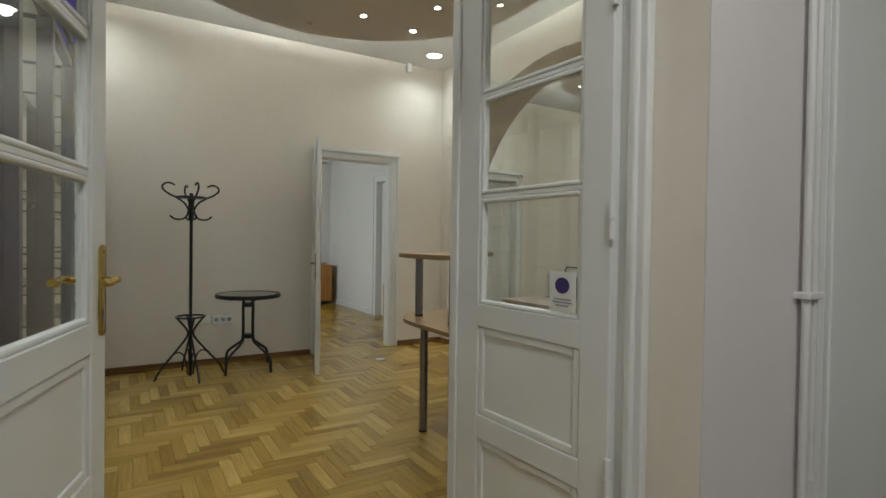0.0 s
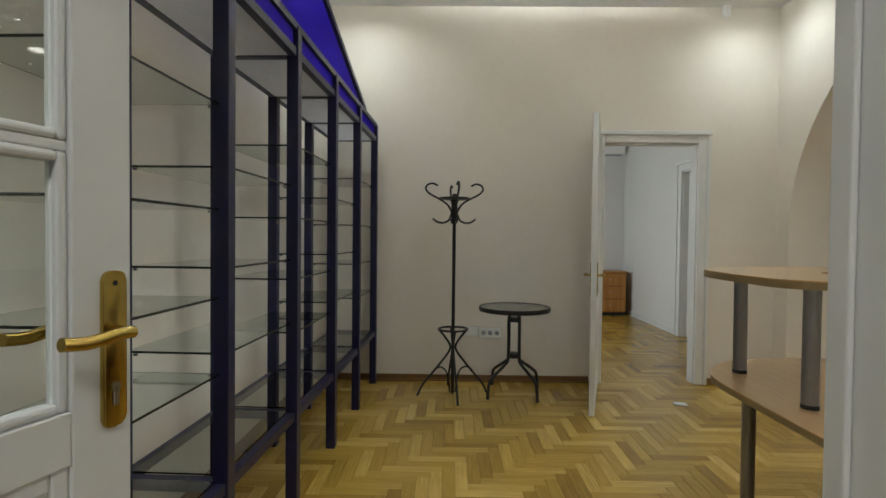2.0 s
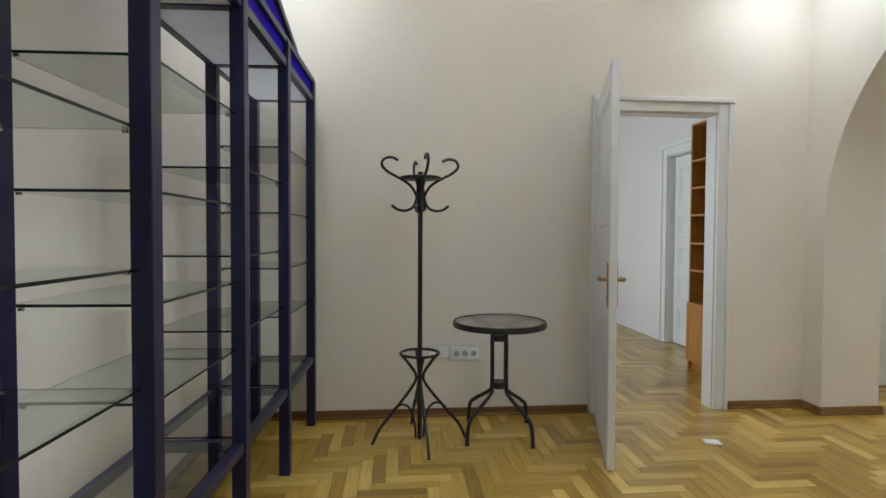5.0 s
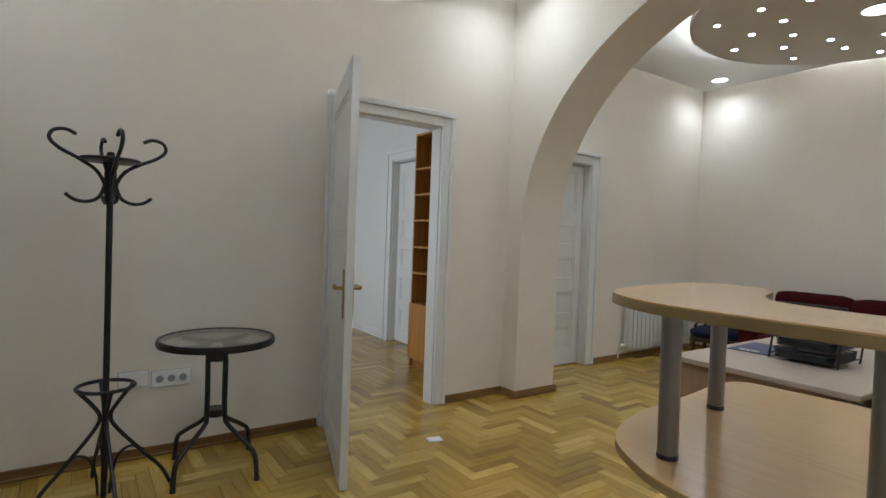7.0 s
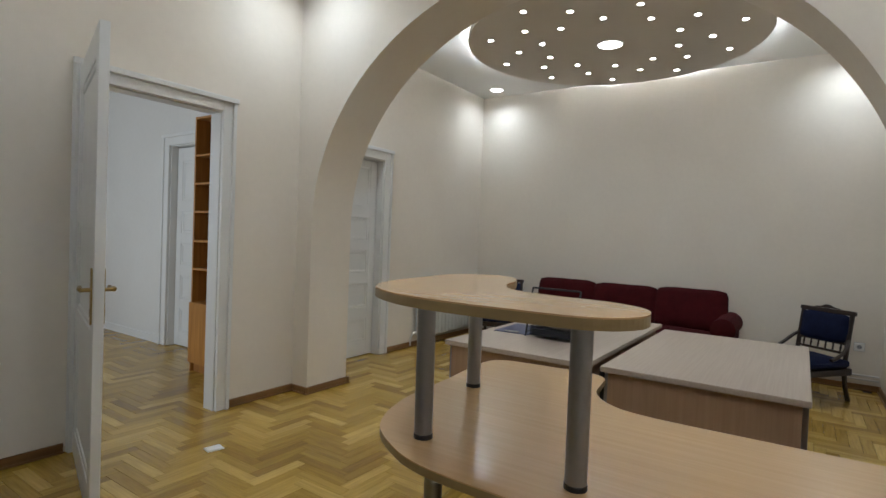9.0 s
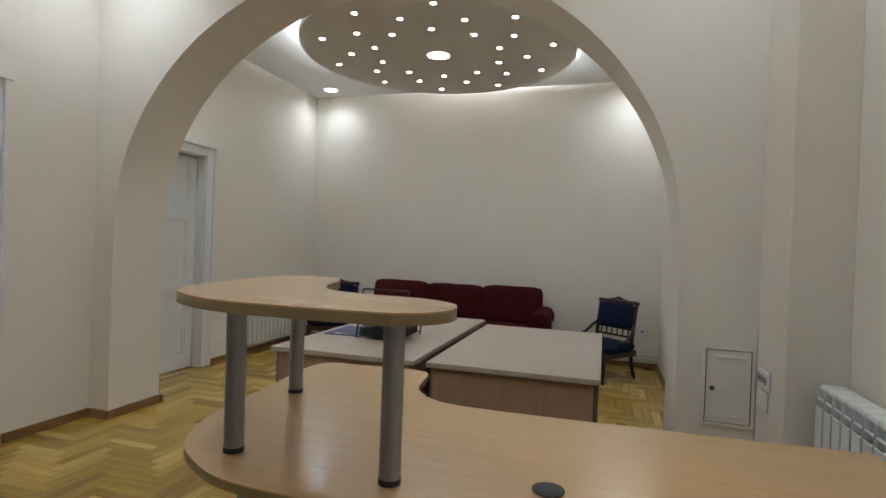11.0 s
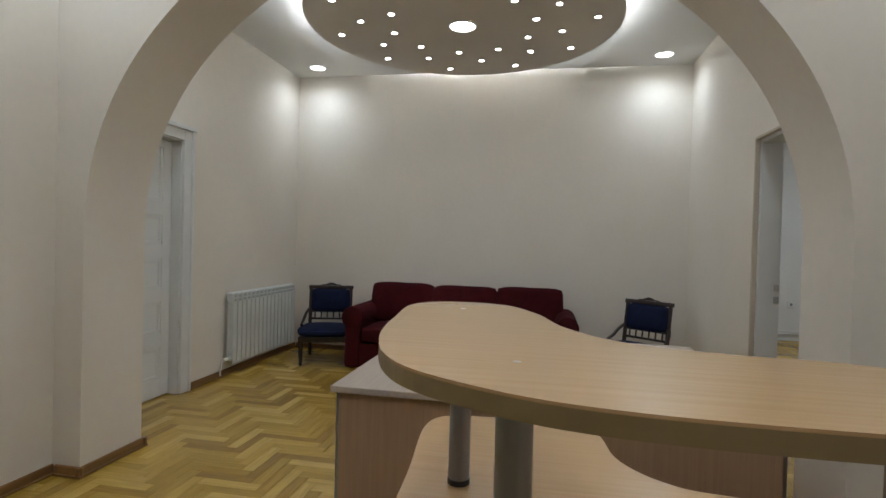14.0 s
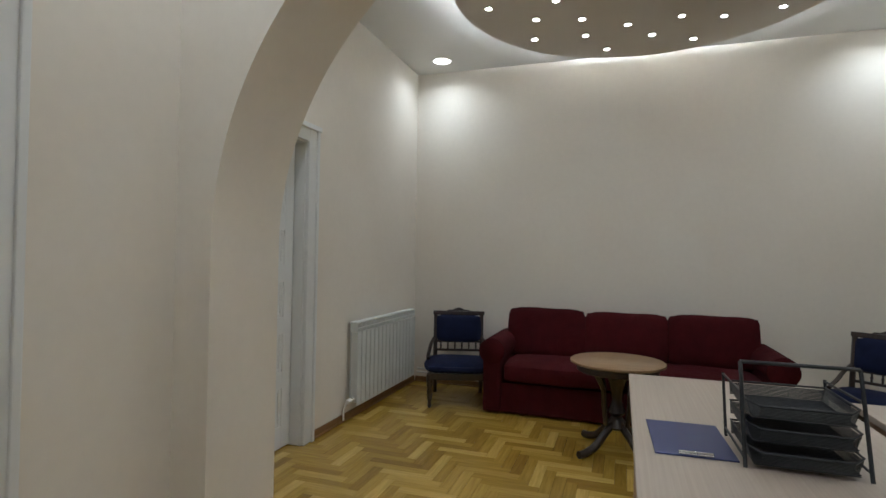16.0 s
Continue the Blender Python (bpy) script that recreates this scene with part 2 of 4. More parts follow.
# ---- mesh helpers ----
def part(name, bm, mat, parent=None, label="", smooth=False):
    me = bpy.data.meshes.new(name)
    bmesh.ops.recalc_face_normals(bm, faces=bm.faces[:])
    bm.to_mesh(me)
    bm.free()
    me.materials.append(mat)
    if smooth:
        for p in me.polygons:
            p.use_smooth = True
        me.set_sharp_from_angle(angle=radians(40))
    ob = new(name, me)
    if parent:
        ob.parent = parent
    if label:
        tagged(ob, label)
    return ob


def thing(name, m, label, category, group="", kind=""):
    ob = new(name)
    ob.empty_display_size = 0.1
    ob.matrix_world = m
    return tagged(ob, label, category, group, kind)


def B():
    return bmesh.new()


def box(bm, x0, x1, y0, y1, z0, z1, bevel=0.0, seg=2):
    t = bmesh.new()
    bmesh.ops.create_cube(t, size=1)
    for v in t.verts:
        v.co = ((x0 + x1) / 2 + v.co.x * (x1 - x0), (y0 + y1) / 2 + v.co.y * (y1 - y0), (z0 + z1) / 2 + v.co.z * (z1 - z0))
    if bevel:
        bmesh.ops.bevel(t, geom=t.edges[:], offset=bevel, segments=seg, profile=0.5, affect="EDGES")
    merge(bm, t)
    return bm


def merge(bm, t, m=None):
    if m is not None:
        bmesh.ops.transform(t, matrix=m, verts=t.verts)
    me = bpy.data.meshes.new("tmp")
    t.to_mesh(me)
    t.free()
    bm.from_mesh(me)
    bpy.data.meshes.remove(me)


def lathe(bm, profile, seg=24, m=None, ring=False):
    """Turned shape round z from (radius, height) pairs; ring: the profile closes on itself."""
    t = bmesh.new()
    rings = []
    for r, z in profile:
        rings.append([t.verts.new((max(r, 1e-4) * math.cos(2 * math.pi * i / seg), max(r, 1e-4) * math.sin(2 * math.pi * i / seg), z)) for i in range(seg)])
    for a, b in zip(rings, rings[1:] + (rings[:1] if ring else [])):
        for i in range(seg):
            t.faces.new((a[i], a[(i + 1) % seg], b[(i + 1) % seg], b[i]))
    if not ring:
        t.faces.new(rings[0])
        t.faces.new(rings[-1])
    merge(bm, t, m)
    return bm


def rod(bm, a, b, r, seg=14):
    a, b = Vector(a), Vector(b)
    d = b - a
    m = Matrix.Translation(a) @ d.to_track_quat("Z", "Y").to_matrix().to_4x4()
    return lathe(bm, [(r, 0), (r, d.length)], seg, m)


def spline(pts, n=6, closed=False):
    """Catmull-Rom curve through the points."""
    p = [Vector(q) for q in pts]
    out = []
    k = len(p)
    for i in range(k if closed else k - 1):
        if closed:
            a, b, c, d = p[i - 1], p[i], p[(i + 1) % k], p[(i + 2) % k]
        else:
            a, b, c, d = p[max(i - 1, 0)], p[i], p[i + 1], p[min(i + 2, k - 1)]
        for j in range(n):
            u = j / n
            out.append(0.5 * ((2 * b) + (c - a) * u + (2 * a - 5 * b + 4 * c - d) * u * u + (3 * b - a - 3 * c + d) * u ** 3))
    if not closed:
        out.append(p[-1])
    return out


def tube(bm, pts, r, seg=8):
    """Round bar along a line of points."""
    t = bmesh.new()
    p = [Vector(q) for q in pts]
    up = Vector((0.3, 0.2, 1)).normalized()
    rings = []
    for i, q in enumerate(p):
        d = (p[min(i + 1, len(p) - 1)] - p[max(i - 1, 0)]).normalized()
        side = d.cross(up)
        if side.length < 1e-3:
            side = d.cross(Vector((1, 0, 0)))
        side.normalize()
        up = side.cross(d).normalized()
        rings.append([t.verts.new(q + r * (math.cos(2 * math.pi * j / seg) * side + math.sin(2 * math.pi * j / seg) * up)) for j in range(seg)])
    for a, b in zip(rings, rings[1:]):
        for j in range(seg):
            t.faces.new((a[j], a[(j + 1) % seg], b[(j + 1) % seg], b[j]))
    t.faces.new(rings[0])
    t.faces.new(rings[-1])
    merge(bm, t)
    return bm


def prism(bm, outline, z0, z1, bevel=0.0, seg=2, m=None):
    """Upright slab over a 2D outline."""
    t = bmesh.new()
    lo = [t.verts.new((p[0], p[1], z0)) for p in outline]
    hi = [t.verts.new((p[0], p[1], z1)) for p in outline]
    n = len(outline)
    f0, f1 = t.faces.new(lo), t.faces.new(hi)
    for i in range(n):
        t.faces.new((lo[i], lo[(i + 1) % n], hi[(i + 1) % n], hi[i]))
    if bevel:
        edges = [e for f in (f0, f1) for e in f.edges]
        bmesh.ops.bevel(t, geom=edges, offset=bevel, segments=seg, profile=0.5, affect="EDGES")
    merge(bm, t, m)
    return bm


def setting(name, bm, mat, label, category, smooth=False):
    return tagged(part(name, bm, mat, None, "", smooth), label, category, "", "structure")


# ---- rooms ----
X0, XA, XB, X2 = -0.65, 3.587, 4.04, 7.22          # west wall, arch wall faces, east wall
YS, YN = 1.2, 5.75                                # reception room, south and north faces
Y2S, Y2N = 1.54, 6.11                             # sitting room, south and north faces
HALL = 0.777                                      # hall face of the south wall
H = 3.62                                          # top of walls

# north wall of the reception, with the door opening
D1L, D1R, D1H = 2.01, 2.882, 2.205
bm = B()
box(bm, X0 - 0.2, D1L, YN, YN + 0.12, 0, H)
box(bm, D1R, XA, YN, YN + 0.12, 0, H)
box(bm, D1L, D1R, YN, YN + 0.12, D1H, H)
setting("wall_north", bm, M_WALL, "cream painted plaster wall with a doorway", "wall")

# arch wall
AC, AW, AS, AH = 3.68, 1.885, 1.40, 1.68
pts = [(YS - 0.3, 0), (AC - AW, 0), (AC - AW, AS)]
pts += [(AC - AW * math.cos(math.pi * i / 64), AS + AH * math.sin(math.pi * i / 64)) for i in range(1, 64)]
pts += [(AC + AW, AS), (AC + AW, 0), (Y2N, 0), (Y2N, H), (YS - 0.3, H)]
bm = B()
prism(bm, pts, XA, XB, m=Matrix(((0, 0, 1, 0), (1, 0, 0, 0), (0, 1, 0, 0), (0, 0, 0, 1))))
setting("wall_arch", bm, M_WALL, "cream painted wall pierced by a wide round arch", "wall", True)

# chimney-like column and south wall of the reception with the double doorway
DDL, DDR, DDH = -0.18, 1.36, 2.38
bm = box(B(), 3.165, XA - 0.002, YS, 1.43, 0, H, 0.004)
setting("wall_pier", bm, M_WALL, "cream painted pier beside the arch", "wall")
bm = B()
box(bm, X0, DDL, HALL, YS, 0, H)
box(bm, DDR, XA, HALL, YS, 0, H)
box(bm, DDL, DDR, HALL, YS, DDH, H)
setting("wall_south", bm, M_WALL, "thick cream wall with a double doorway", "wall")
M_PINK = plaster("pale_pink_wall_paint", (0.72, 0.68, 0.685), (0.96, 0.95, 0.95))
setting("wall_hall_north", box(box(box(B(), DDR + 0.001, 3.2, HALL - 0.004, HALL - 0.001, 0, 3.4), X0, DDL - 0.001, HALL - 0.004, HALL - 0.001, 0, 3.4), DDL - 0.001, DDR + 0.001, HALL - 0.004, HALL - 0.001, DDH, 3.4), M_PINK, "pale pinkish painted hall wall", "wall")
setting("wall_west", box(B(), X0 - 0.2, X0, -2.2, YN, 0, H), M_WALL, "cream painted plaster wall behind the glass cabinet", "wall")

# sitting room
D2L, D2R, D2H = 4.22, 5.095, 2.175
bm = B()
box(bm, XA, D2L, Y2N, Y2N + 0.25, 0, H)
box(bm, D2R, X2 + 0.2, Y2N, Y2N + 0.25, 0, H)
box(bm, D2L, D2R, Y2N, Y2N + 0.25, D2H, H)
setting("wall_north_2", bm, M_WALL, "cream painted plaster wall with a doorway", "wall")
setting("wall_east", box(B(), X2, X2 + 0.2, 1.36, Y2N, 0, H), M_WALL, "plain cream painted plaster wall behind the sofa", "wall")
D4L, D4R, D4H = 4.56, 5.42, 2.2
bm = B()
box(bm, XB, D4L, Y2S - 0.18, Y2S, 0, H)
box(bm, D4R, X2, Y2S - 0.18, Y2S, 0, H)
box(bm, D4L, D4R, Y2S - 0.18, Y2S, D4H, H)
setting("wall_south_2", bm, M_WALL, "cream painted plaster wall with an open doorway", "wall")

# hall, back room and side room, as far as they show
bm = B()
box(bm, 3.2, 3.4, -2.2, HALL, 0, H)
box(bm, X0, 3.2, -2.4, -2.2, 0, H)
setting("wall_hall", bm, M_WHITEWALL, "pale plaster walls of the hall", "wall")
bm = B()
box(bm, 3.78, 4.0, 6.36, 7.33, 0, H)
box(bm, 3.78, 4.0, 8.13, 10.5, 0, H)
box(bm, 3.78, 4.0, 7.33, 8.13, 2.26, H)
box(bm, 3.587, 3.78, 6.11, 6.36, 0, H)
box(bm, 3.4, 3.587, 5.87, 5.9, 0, H)
box(bm, 0.0, 4.0, 10.5, 10.7, 0, H)
# unseen west wall, its opening added to let the side fill in
box(bm, -0.2, 0.0, 5.87, 7.4, 0, H)
box(bm, -0.2, 0.0, 9.0, 10.7, 0, H)
box(bm, -0.2, 0.0, 7.4, 9.0, 0, 0.85)
box(bm, -0.2, 0.0, 7.4, 9.0, 2.3, H)
setting("wall_back_room", bm, M_WHITEWALL, "cool white plaster walls of the back room", "wall")
bm = B()
box(bm, 3.787, 9.9, -2.2, -2.0, 0, H)
box(bm, 3.59, 3.787, -2.2, 0.9, 0, H)
box(bm, 9.9, 10.1, -2.2, 1.56, 0, H)
box(bm, 7.42, 9.9, 1.36, 1.56, 0, H)
setting("wall_side_room", bm, M_WHITEWALL, "cool white plaster walls of the side room", "wall")

setting("ceiling_1", box(B(), X0, XA, YS, YN, CEIL1, CEIL1 + 0.1), M_CEIL, "white painted ceiling round a dropped disc", "ceiling")
setting("ceiling_2", box(B(), XB, X2, Y2S, Y2N, CEIL2, CEIL2 + 0.1), M_CEIL, "white painted ceiling round a dropped disc", "ceiling")
setting("ceiling_hall", box(B(), X0, 3.2, -2.2, HALL, 3.4, 3.5), M_CEIL, "white painted hall ceiling", "ceiling")
# the ceiling's warm shade is put into its beige colour
setting("ceiling_back_room", box(B(), 0.0, 3.8, 5.87, 10.5, 3.3, 3.4), M_BEIGE, "back room ceiling, coloured beige for its shade", "ceiling")
setting("ceiling_side_room", box(B(), 3.787, 9.9, -2.0, 1.36, 3.2, 3.3), M_CEIL, "white painted ceiling", "ceiling")


def skirting(x0, y0, x1, y1, side, h=0.058, d=0.016):
    """Oak skirting with a small quarter-round along a wall; side: the way it faces."""
    bm = B()
    q = 0.012
    if x0 == x1:
        a, b = sorted((x0, x0 + side * d))
        box(bm, a, b, min(y0, y1), max(y0, y1), 0.001, h, 0.004)
        a, b = sorted((x0 + side * d, x0 + side * (d + q)))
        box(bm, a, b, min(y0, y1), max(y0, y1), 0.001, 0.014, 0.004)
    else:
        a, b = sorted((y0, y0 + side * d))
        box(bm, min(x0, x1), max(x0, x1), a, b, 0.001, h, 0.004)
        a, b = sorted((y0 + side * d, y0 + side * (d + q)))
        box(bm, min(x0, x1), max(x0, x1), a, b, 0.001, 0.014, 0.004)
    return setting("baseboard", bm, M_BASEY if x0 == x1 else M_BASE, "brown varnished oak skirting board", "skirting")


skirting(X0, YN, D1L - 0.1, YN, -1)
skirting(D1R + 0.11, YN, XA, YN, -1)
skirting(XA, AC + AW - 0.03, XA, YN - 0.03, -1)
skirting(XA - 0.03, AC + AW, XB + 0.03, AC + AW, -1)
skirting(XB, AC + AW - 0.03, XB, Y2N - 0.03, 1)
skirting(D2R + 0.11, Y2N, X2, Y2N, -1)
skirting(X2, Y2S, X2, Y2N - 0.03, -1)
skirting(D4R + 0.02, Y2S, X2 - 0.03, Y2S, 1)
skirting(XA, 1.46, XA, AC - AW, -1)
skirting(XA - 0.03, AC - AW, XB + 0.03, AC - AW, 1)
skirting(3.165, 1.43, XA - 0.03, 1.43, 1)
skirting(X0, YS, X0, YN - 0.03, 1)
skirting(DDR + 0.02, YS, 3.165, YS, 1)
s = skirting(3.78, 8.23, 3.78, 10.5, -1, 0.09)
s.data.materials[0] = M_TRIM
s["label"] = "white painted skirting board"


def casing(name, axis, wall, a, b, h, side, label, w=0.105, d=0.03, depth=0.2):
    """Door frame: moulded casing on a wall face and the lining of the opening."""
    root = thing(name, Matrix(), label, "door frame", "", "structure")

    def bx(bm, u0, u1, v0, v1, z0, z1, bev):
        if axis == "x":
            box(bm, u0, u1, min(v0, v1), max(v0, v1), z0, z1, bev)
        else:
            box(bm, min(v0, v1), max(v0, v1), u0, u1, z0, z1, bev)

    f = wall + side * d
    bm = B()
    bx(bm, a - w, a + 0.012, wall, f, 0, h + w, 0.006)
    bx(bm, a - w, a - w + 0.03, f - side * 0.005, f + side * 0.015, 0, h + w, 0.006)
    part("casing", bm, M_TRIM, root)
    bm = B()
    bx(bm, b - 0.012, b + w, wall, f, 0, h + w, 0.006)
    bx(bm, b + w - 0.03, b + w, f - side * 0.005, f + side * 0.015, 0, h + w, 0.006)
    part("casing", bm, M_TRIM, root)
    bm = B()
    bx(bm, a + 0.012, b - 0.012, wall, f, h - 0.012, h + w, 0.006)
    bx(bm, a - w - 0.012, b + w + 0.012, f - side * 0.005, f + side * 0.022, h + w - 0.03, h + w + 0.008, 0.006)
    part("head", bm, M_TRIM, root)
    bm = B()
    bx(bm, a + 0.002, a + 0.02, wall, wall - side * depth, 0, h - 0.002, 0.003)
    bx(bm, b - 0.02, b - 0.002, wall, wall - side * depth, 0, h - 0.002, 0.003)
    bx(bm, a + 0.02, b - 0.02, wall, wall - side * depth, h - 0.02, h - 0.002, 0.003)
    part("lining", bm, M_TRIM, root)
    return root


casing("door_frame_1", "x", YN, D1L, D1R, D1H, -1, "white painted door frame with moulded casing", w=0.088, depth=0.12)
casing("door_frame_2", "x", Y2N, D2L, D2R, D2H, -1, "white painted door frame with moulded casing", depth=0.25)
casing("door_frame_3", "y", 3.78, 7.33, 8.13, 2.26, -1, "white painted door frame of the back room")
casing("door_frame_5", "x", HALL, 2.03, 2.79, 2.3, -1, "white painted door frame in the hall", depth=0.0)


# ---- doors ----
def lever(parent, x, z, face, mat, out=1, plate=(0.044, 0.257)):
    """Lever handle on a long rounded plate, on the face at y = face, turned outwards."""
    h = new("door_handle")
    h.parent = parent
    bm = B()
    w, hh = plate
    outline = [(w / 2 * math.copysign(abs(math.cos(a)) ** 0.6, math.cos(a)), hh / 2 - 0.016 + 0.016 * math.sin(a)) for a in [math.pi * i / 10 for i in range(11)]]
    outline += [(-px, -pz) for px, pz in outline]
    prism(bm, outline, 0, 0.007, 0.002, 2, Matrix(((1, 0, 0, x), (0, 0, -out, face), (0, 1, 0, z), (0, 0, 0, 1))))
    part("plate", bm, mat, h, "", True)
    bm = B()
    y1 = face - out * 0.042
    rod(bm, (x, face, z + 0.03), (x, y1, z + 0.03), 0.009)
    sgn = -1 if x > 0.3 else 1
    tube(bm, spline([(x, y1, z + 0.03), (x + sgn * 0.03, y1 - out * 0.004, z + 0.032), (x + sgn * 0.075, y1, z + 0.026), (x + sgn * 0.115, y1 + out * 0.004, z + 0.03)], 5), 0.0105, 12)
    part("lever", bm, mat, h, "", True)
    bm = B()
    prism(bm, [(0.0085 * math.cos(2 * math.pi * i / 16), 0.0085 * math.sin(2 * math.pi * i / 16)) for i in range(16)], 0, 0.010, 0, 2, Matrix(((1, 0, 0, x), (0, 0, -out, face), (0, 1, 0, z - 0.062), (0, 0, 0, 1))))
    box(bm, x - 0.005, x + 0.005, min(face, face - out * 0.010), max(face, face - out * 0.010), z - 0.092, z - 0.062, 0.001)
    part("lock_cylinder", bm, M_CHROME, h)
    part("screw_hole", prism(B(), [(0.0045 * math.cos(2 * math.pi * i / 12), 0.0045 * math.sin(2 * math.pi * i / 12)) for i in range(12)], 0, 0.0076, 0, 2, Matrix(((1, 0, 0, x), (0, 0, -out, face), (0, 1, 0, z + 0.108), (0, 0, 0, 1)))), M_BLACK, h)
    return h


def door_leaf(name, m, w, h, fields, label, mat_handle, hx, hz=1.02, left=0.12, right=0.12, thick=0.042, group="", sides=(1, -1)):
    """Framed leaf; hinge at x = 0, leaf along +x, faces at y = -thick/2 and thick/2. fields: (z0, z1, 'pane' or 'panel')."""
    root = thing(name, m, label, "door", group)
    t = thick / 2
    bm = B()
    box(bm, 0, left, -t, t, 0.008, h, 0.004)
    box(bm, w - right, w, -t, t, 0.008, h, 0.004)
    z = 0.008
    for z0, z1, kind in fields + [(h, h, "")]:
        if z0 > z:
            slim = z0 - z < 0.06
            box(bm, left, w - right, -t + (0.008 if slim else 0), t - (0.008 if slim else 0), z, z0, 0.003)
        z = z1
    part("frame", bm, M_TRIM, root)
    for z0, z1, kind in fields:
        bm = B()
        for s in (-1, 1):
            e = s * (t - 0.011)
            y0, y1 = sorted((e - s * 0.012, e + s * 0.006))
            m = 0.016 if kind == "pane" else 0.03
            box(bm, left, left + m, y0, y1, z0, z1, 0.006)
            box(bm, w - right - m, w - right, y0, y1, z0, z1, 0.006)
            box(bm, left + m, w - right - m, y0, y1, z0, z0 + m, 0.006)
            box(bm, left + m, w - right - m, y0, y1, z1 - m, z1, 0.006)
        part("bead", bm, M_TRIM, root)
        bm = B()
        if kind == "pane":
            box(bm, left + 0.002, w - right - 0.002, -0.002, 0.002, z0 + 0.002, z1 - 0.002)
            p = part("pane", bm, M_GLASS, root, "clear glass pane")
            p.visible_shadow = False
        else:
            box(bm, left, w - right, -0.008, 0.008, z0, z1)
            part("panel", bm, M_TRIM, root)
    for s in sides:
        lever(root, hx, hz, -s * t, mat_handle, s)
    bm = B()
    for z in (0.25, h - 0.25):
        rod(bm, (-0.004, t, z - 0.05), (-0.004, t, z + 0.05), 0.008)
    part("hinge", bm, M_TRIM, root)
    return root


GLAZED = [(0.14, 0.545, "panel"), (0.632, 0.965, "panel"), (1.048, 1.442, "pane"), (1.458, 1.815, "pane"), (1.831, 2.2, "pane")]
LEAF_EAST, LEAF_WEST = pose(1.321, 1.019, 0, 0, 0, 93), pose(-0.142, 1.058, 0, 0, 0, 74.5)
leaf = door_leaf("glazed_door", LEAF_EAST, 0.763, 2.34, GLAZED, "white painted glazed double-door leaf standing open", M_BRASS, 0.7, 1.05, 0.107, 0.163, group="double door leaves", sides=())
part("astragal", box(B(), 0.72, 0.768, 0.0215, 0.034, 0.01, 2.335, 0.006, 3), M_TRIM, leaf, "rounded closing strip")
for z in (0.62, 1.35, 2.0):
    part("hinge_knuckle", rod(rod(B(), (-0.006, 0.026, z - 0.055), (-0.006, 0.026, z - 0.002), 0.010), (-0.006, 0.026, z + 0.002), (-0.006, 0.026, z + 0.055), 0.010), M_TRIM, leaf, "", True)
leaf = door_leaf("glazed_door", LEAF_WEST, 0.779, 2.34, GLAZED, "white painted glazed double-door leaf with a brass handle, standing open", M_BRASS, 0.742, 1.131, 0.118, 0.106, group="double door leaves")
SIX = [(0.16, 0.42, "panel"), (0.54, 0.80, "panel"), (0.92, 1.16, "panel"), (1.28, 1.52, "panel"), (1.64, 2.08, "panel")]
FOUR = [(0.15, 0.72, "panel"), (0.86, 1.35, "panel"), (1.50, 2.10, "panel")]
door_leaf("panel_door", pose(1.972, 5.725, 0, 0, 0, 253), 0.985, 2.24, FOUR, "white painted panelled door standing open into the room", M_DBRASS, 0.925, 1.02, 0.11, 0.11)
door_leaf("panel_door", pose(D2L + 0.022, Y2N + 0.105, 0, 0, 0, 0), D2R - D2L - 0.044, 2.145, SIX, "closed white panelled door of the sitting room", M_DBRASS, 0.06, 1.02, 0.1, 0.1)
door_leaf("panel_door", pose(3.875, 7.352, 0, 0, 0, 90), 0.756, 2.23, SIX, "closed white panelled door of the back room", M_DBRASS, 0.06, 1.02, 0.1, 0.1)
bm = B()
box(bm, D4L, D4L + 0.02, Y2S - 0.03, Y2S + 0.003, 0, D4H, 0.003)
box(bm, D4R - 0.02, D4R, Y2S - 0.03, Y2S + 0.003, 0, D4H, 0.003)
box(bm, D4L + 0.02, D4R - 0.02, Y2S - 0.03, Y2S + 0.003, D4H - 0.02, D4H, 0.003)
setting("door_reveal_4", bm, M_BEIGE, "beige painted door reveal", "door frame")
frame4 = thing("door_frame_4", Matrix(), "deep white painted door frame with steel strike plates", "door frame", "", "structure")
bm = B()
box(bm, D4L, D4L + 0.045, Y2S - 0.18, Y2S - 0.032, 0, D4H - 0.045, 0.004)
box(bm, D4R - 0.045, D4R, Y2S - 0.18, Y2S - 0.032, 0, D4H - 0.045, 0.004)
box(bm, D4L, D4R, Y2S - 0.18, Y2S - 0.032, D4H - 0.045, D4H, 0.004)
part("lining", bm, M_TRIM, frame4)
for z in (1.06, 0.97):
    part("strike_plate", box(B(), D4R - 0.048, D4R - 0.045, Y2S - 0.175, Y2S - 0.14, z, z + 0.05), M_CHROME, frame4)
# frame of the double door
bm = B()
box(bm, DDR - 0.03, DDR, 0.93, 1.02, 0, DDH - 0.03, 0.006)
box(bm, DDR - 0.045, DDR, 0.955, 0.985, 0, DDH - 0.03, 0.008)
box(bm, DDL, DDL + 0.03, 0.93, 1.02, 0, DDH - 0.03, 0.006)
box(bm, DDL, DDL + 0.045, 0.955, 0.985, 0, DDH - 0.03, 0.008)
box(bm, DDL, DDR, 0.93, 1.02, DDH - 0.03, DDH, 0.006)
setting("door_frame_6", bm, M_TRIM, "white painted rebated double door frame", "door frame")
bm = B()
box(bm, 2.03, 2.79, HALL - 0.03, HALL - 0.001, 0, 2.3, 0.004)
setting("door_5", bm, M_TRIM, "closed white painted hall door", "door")


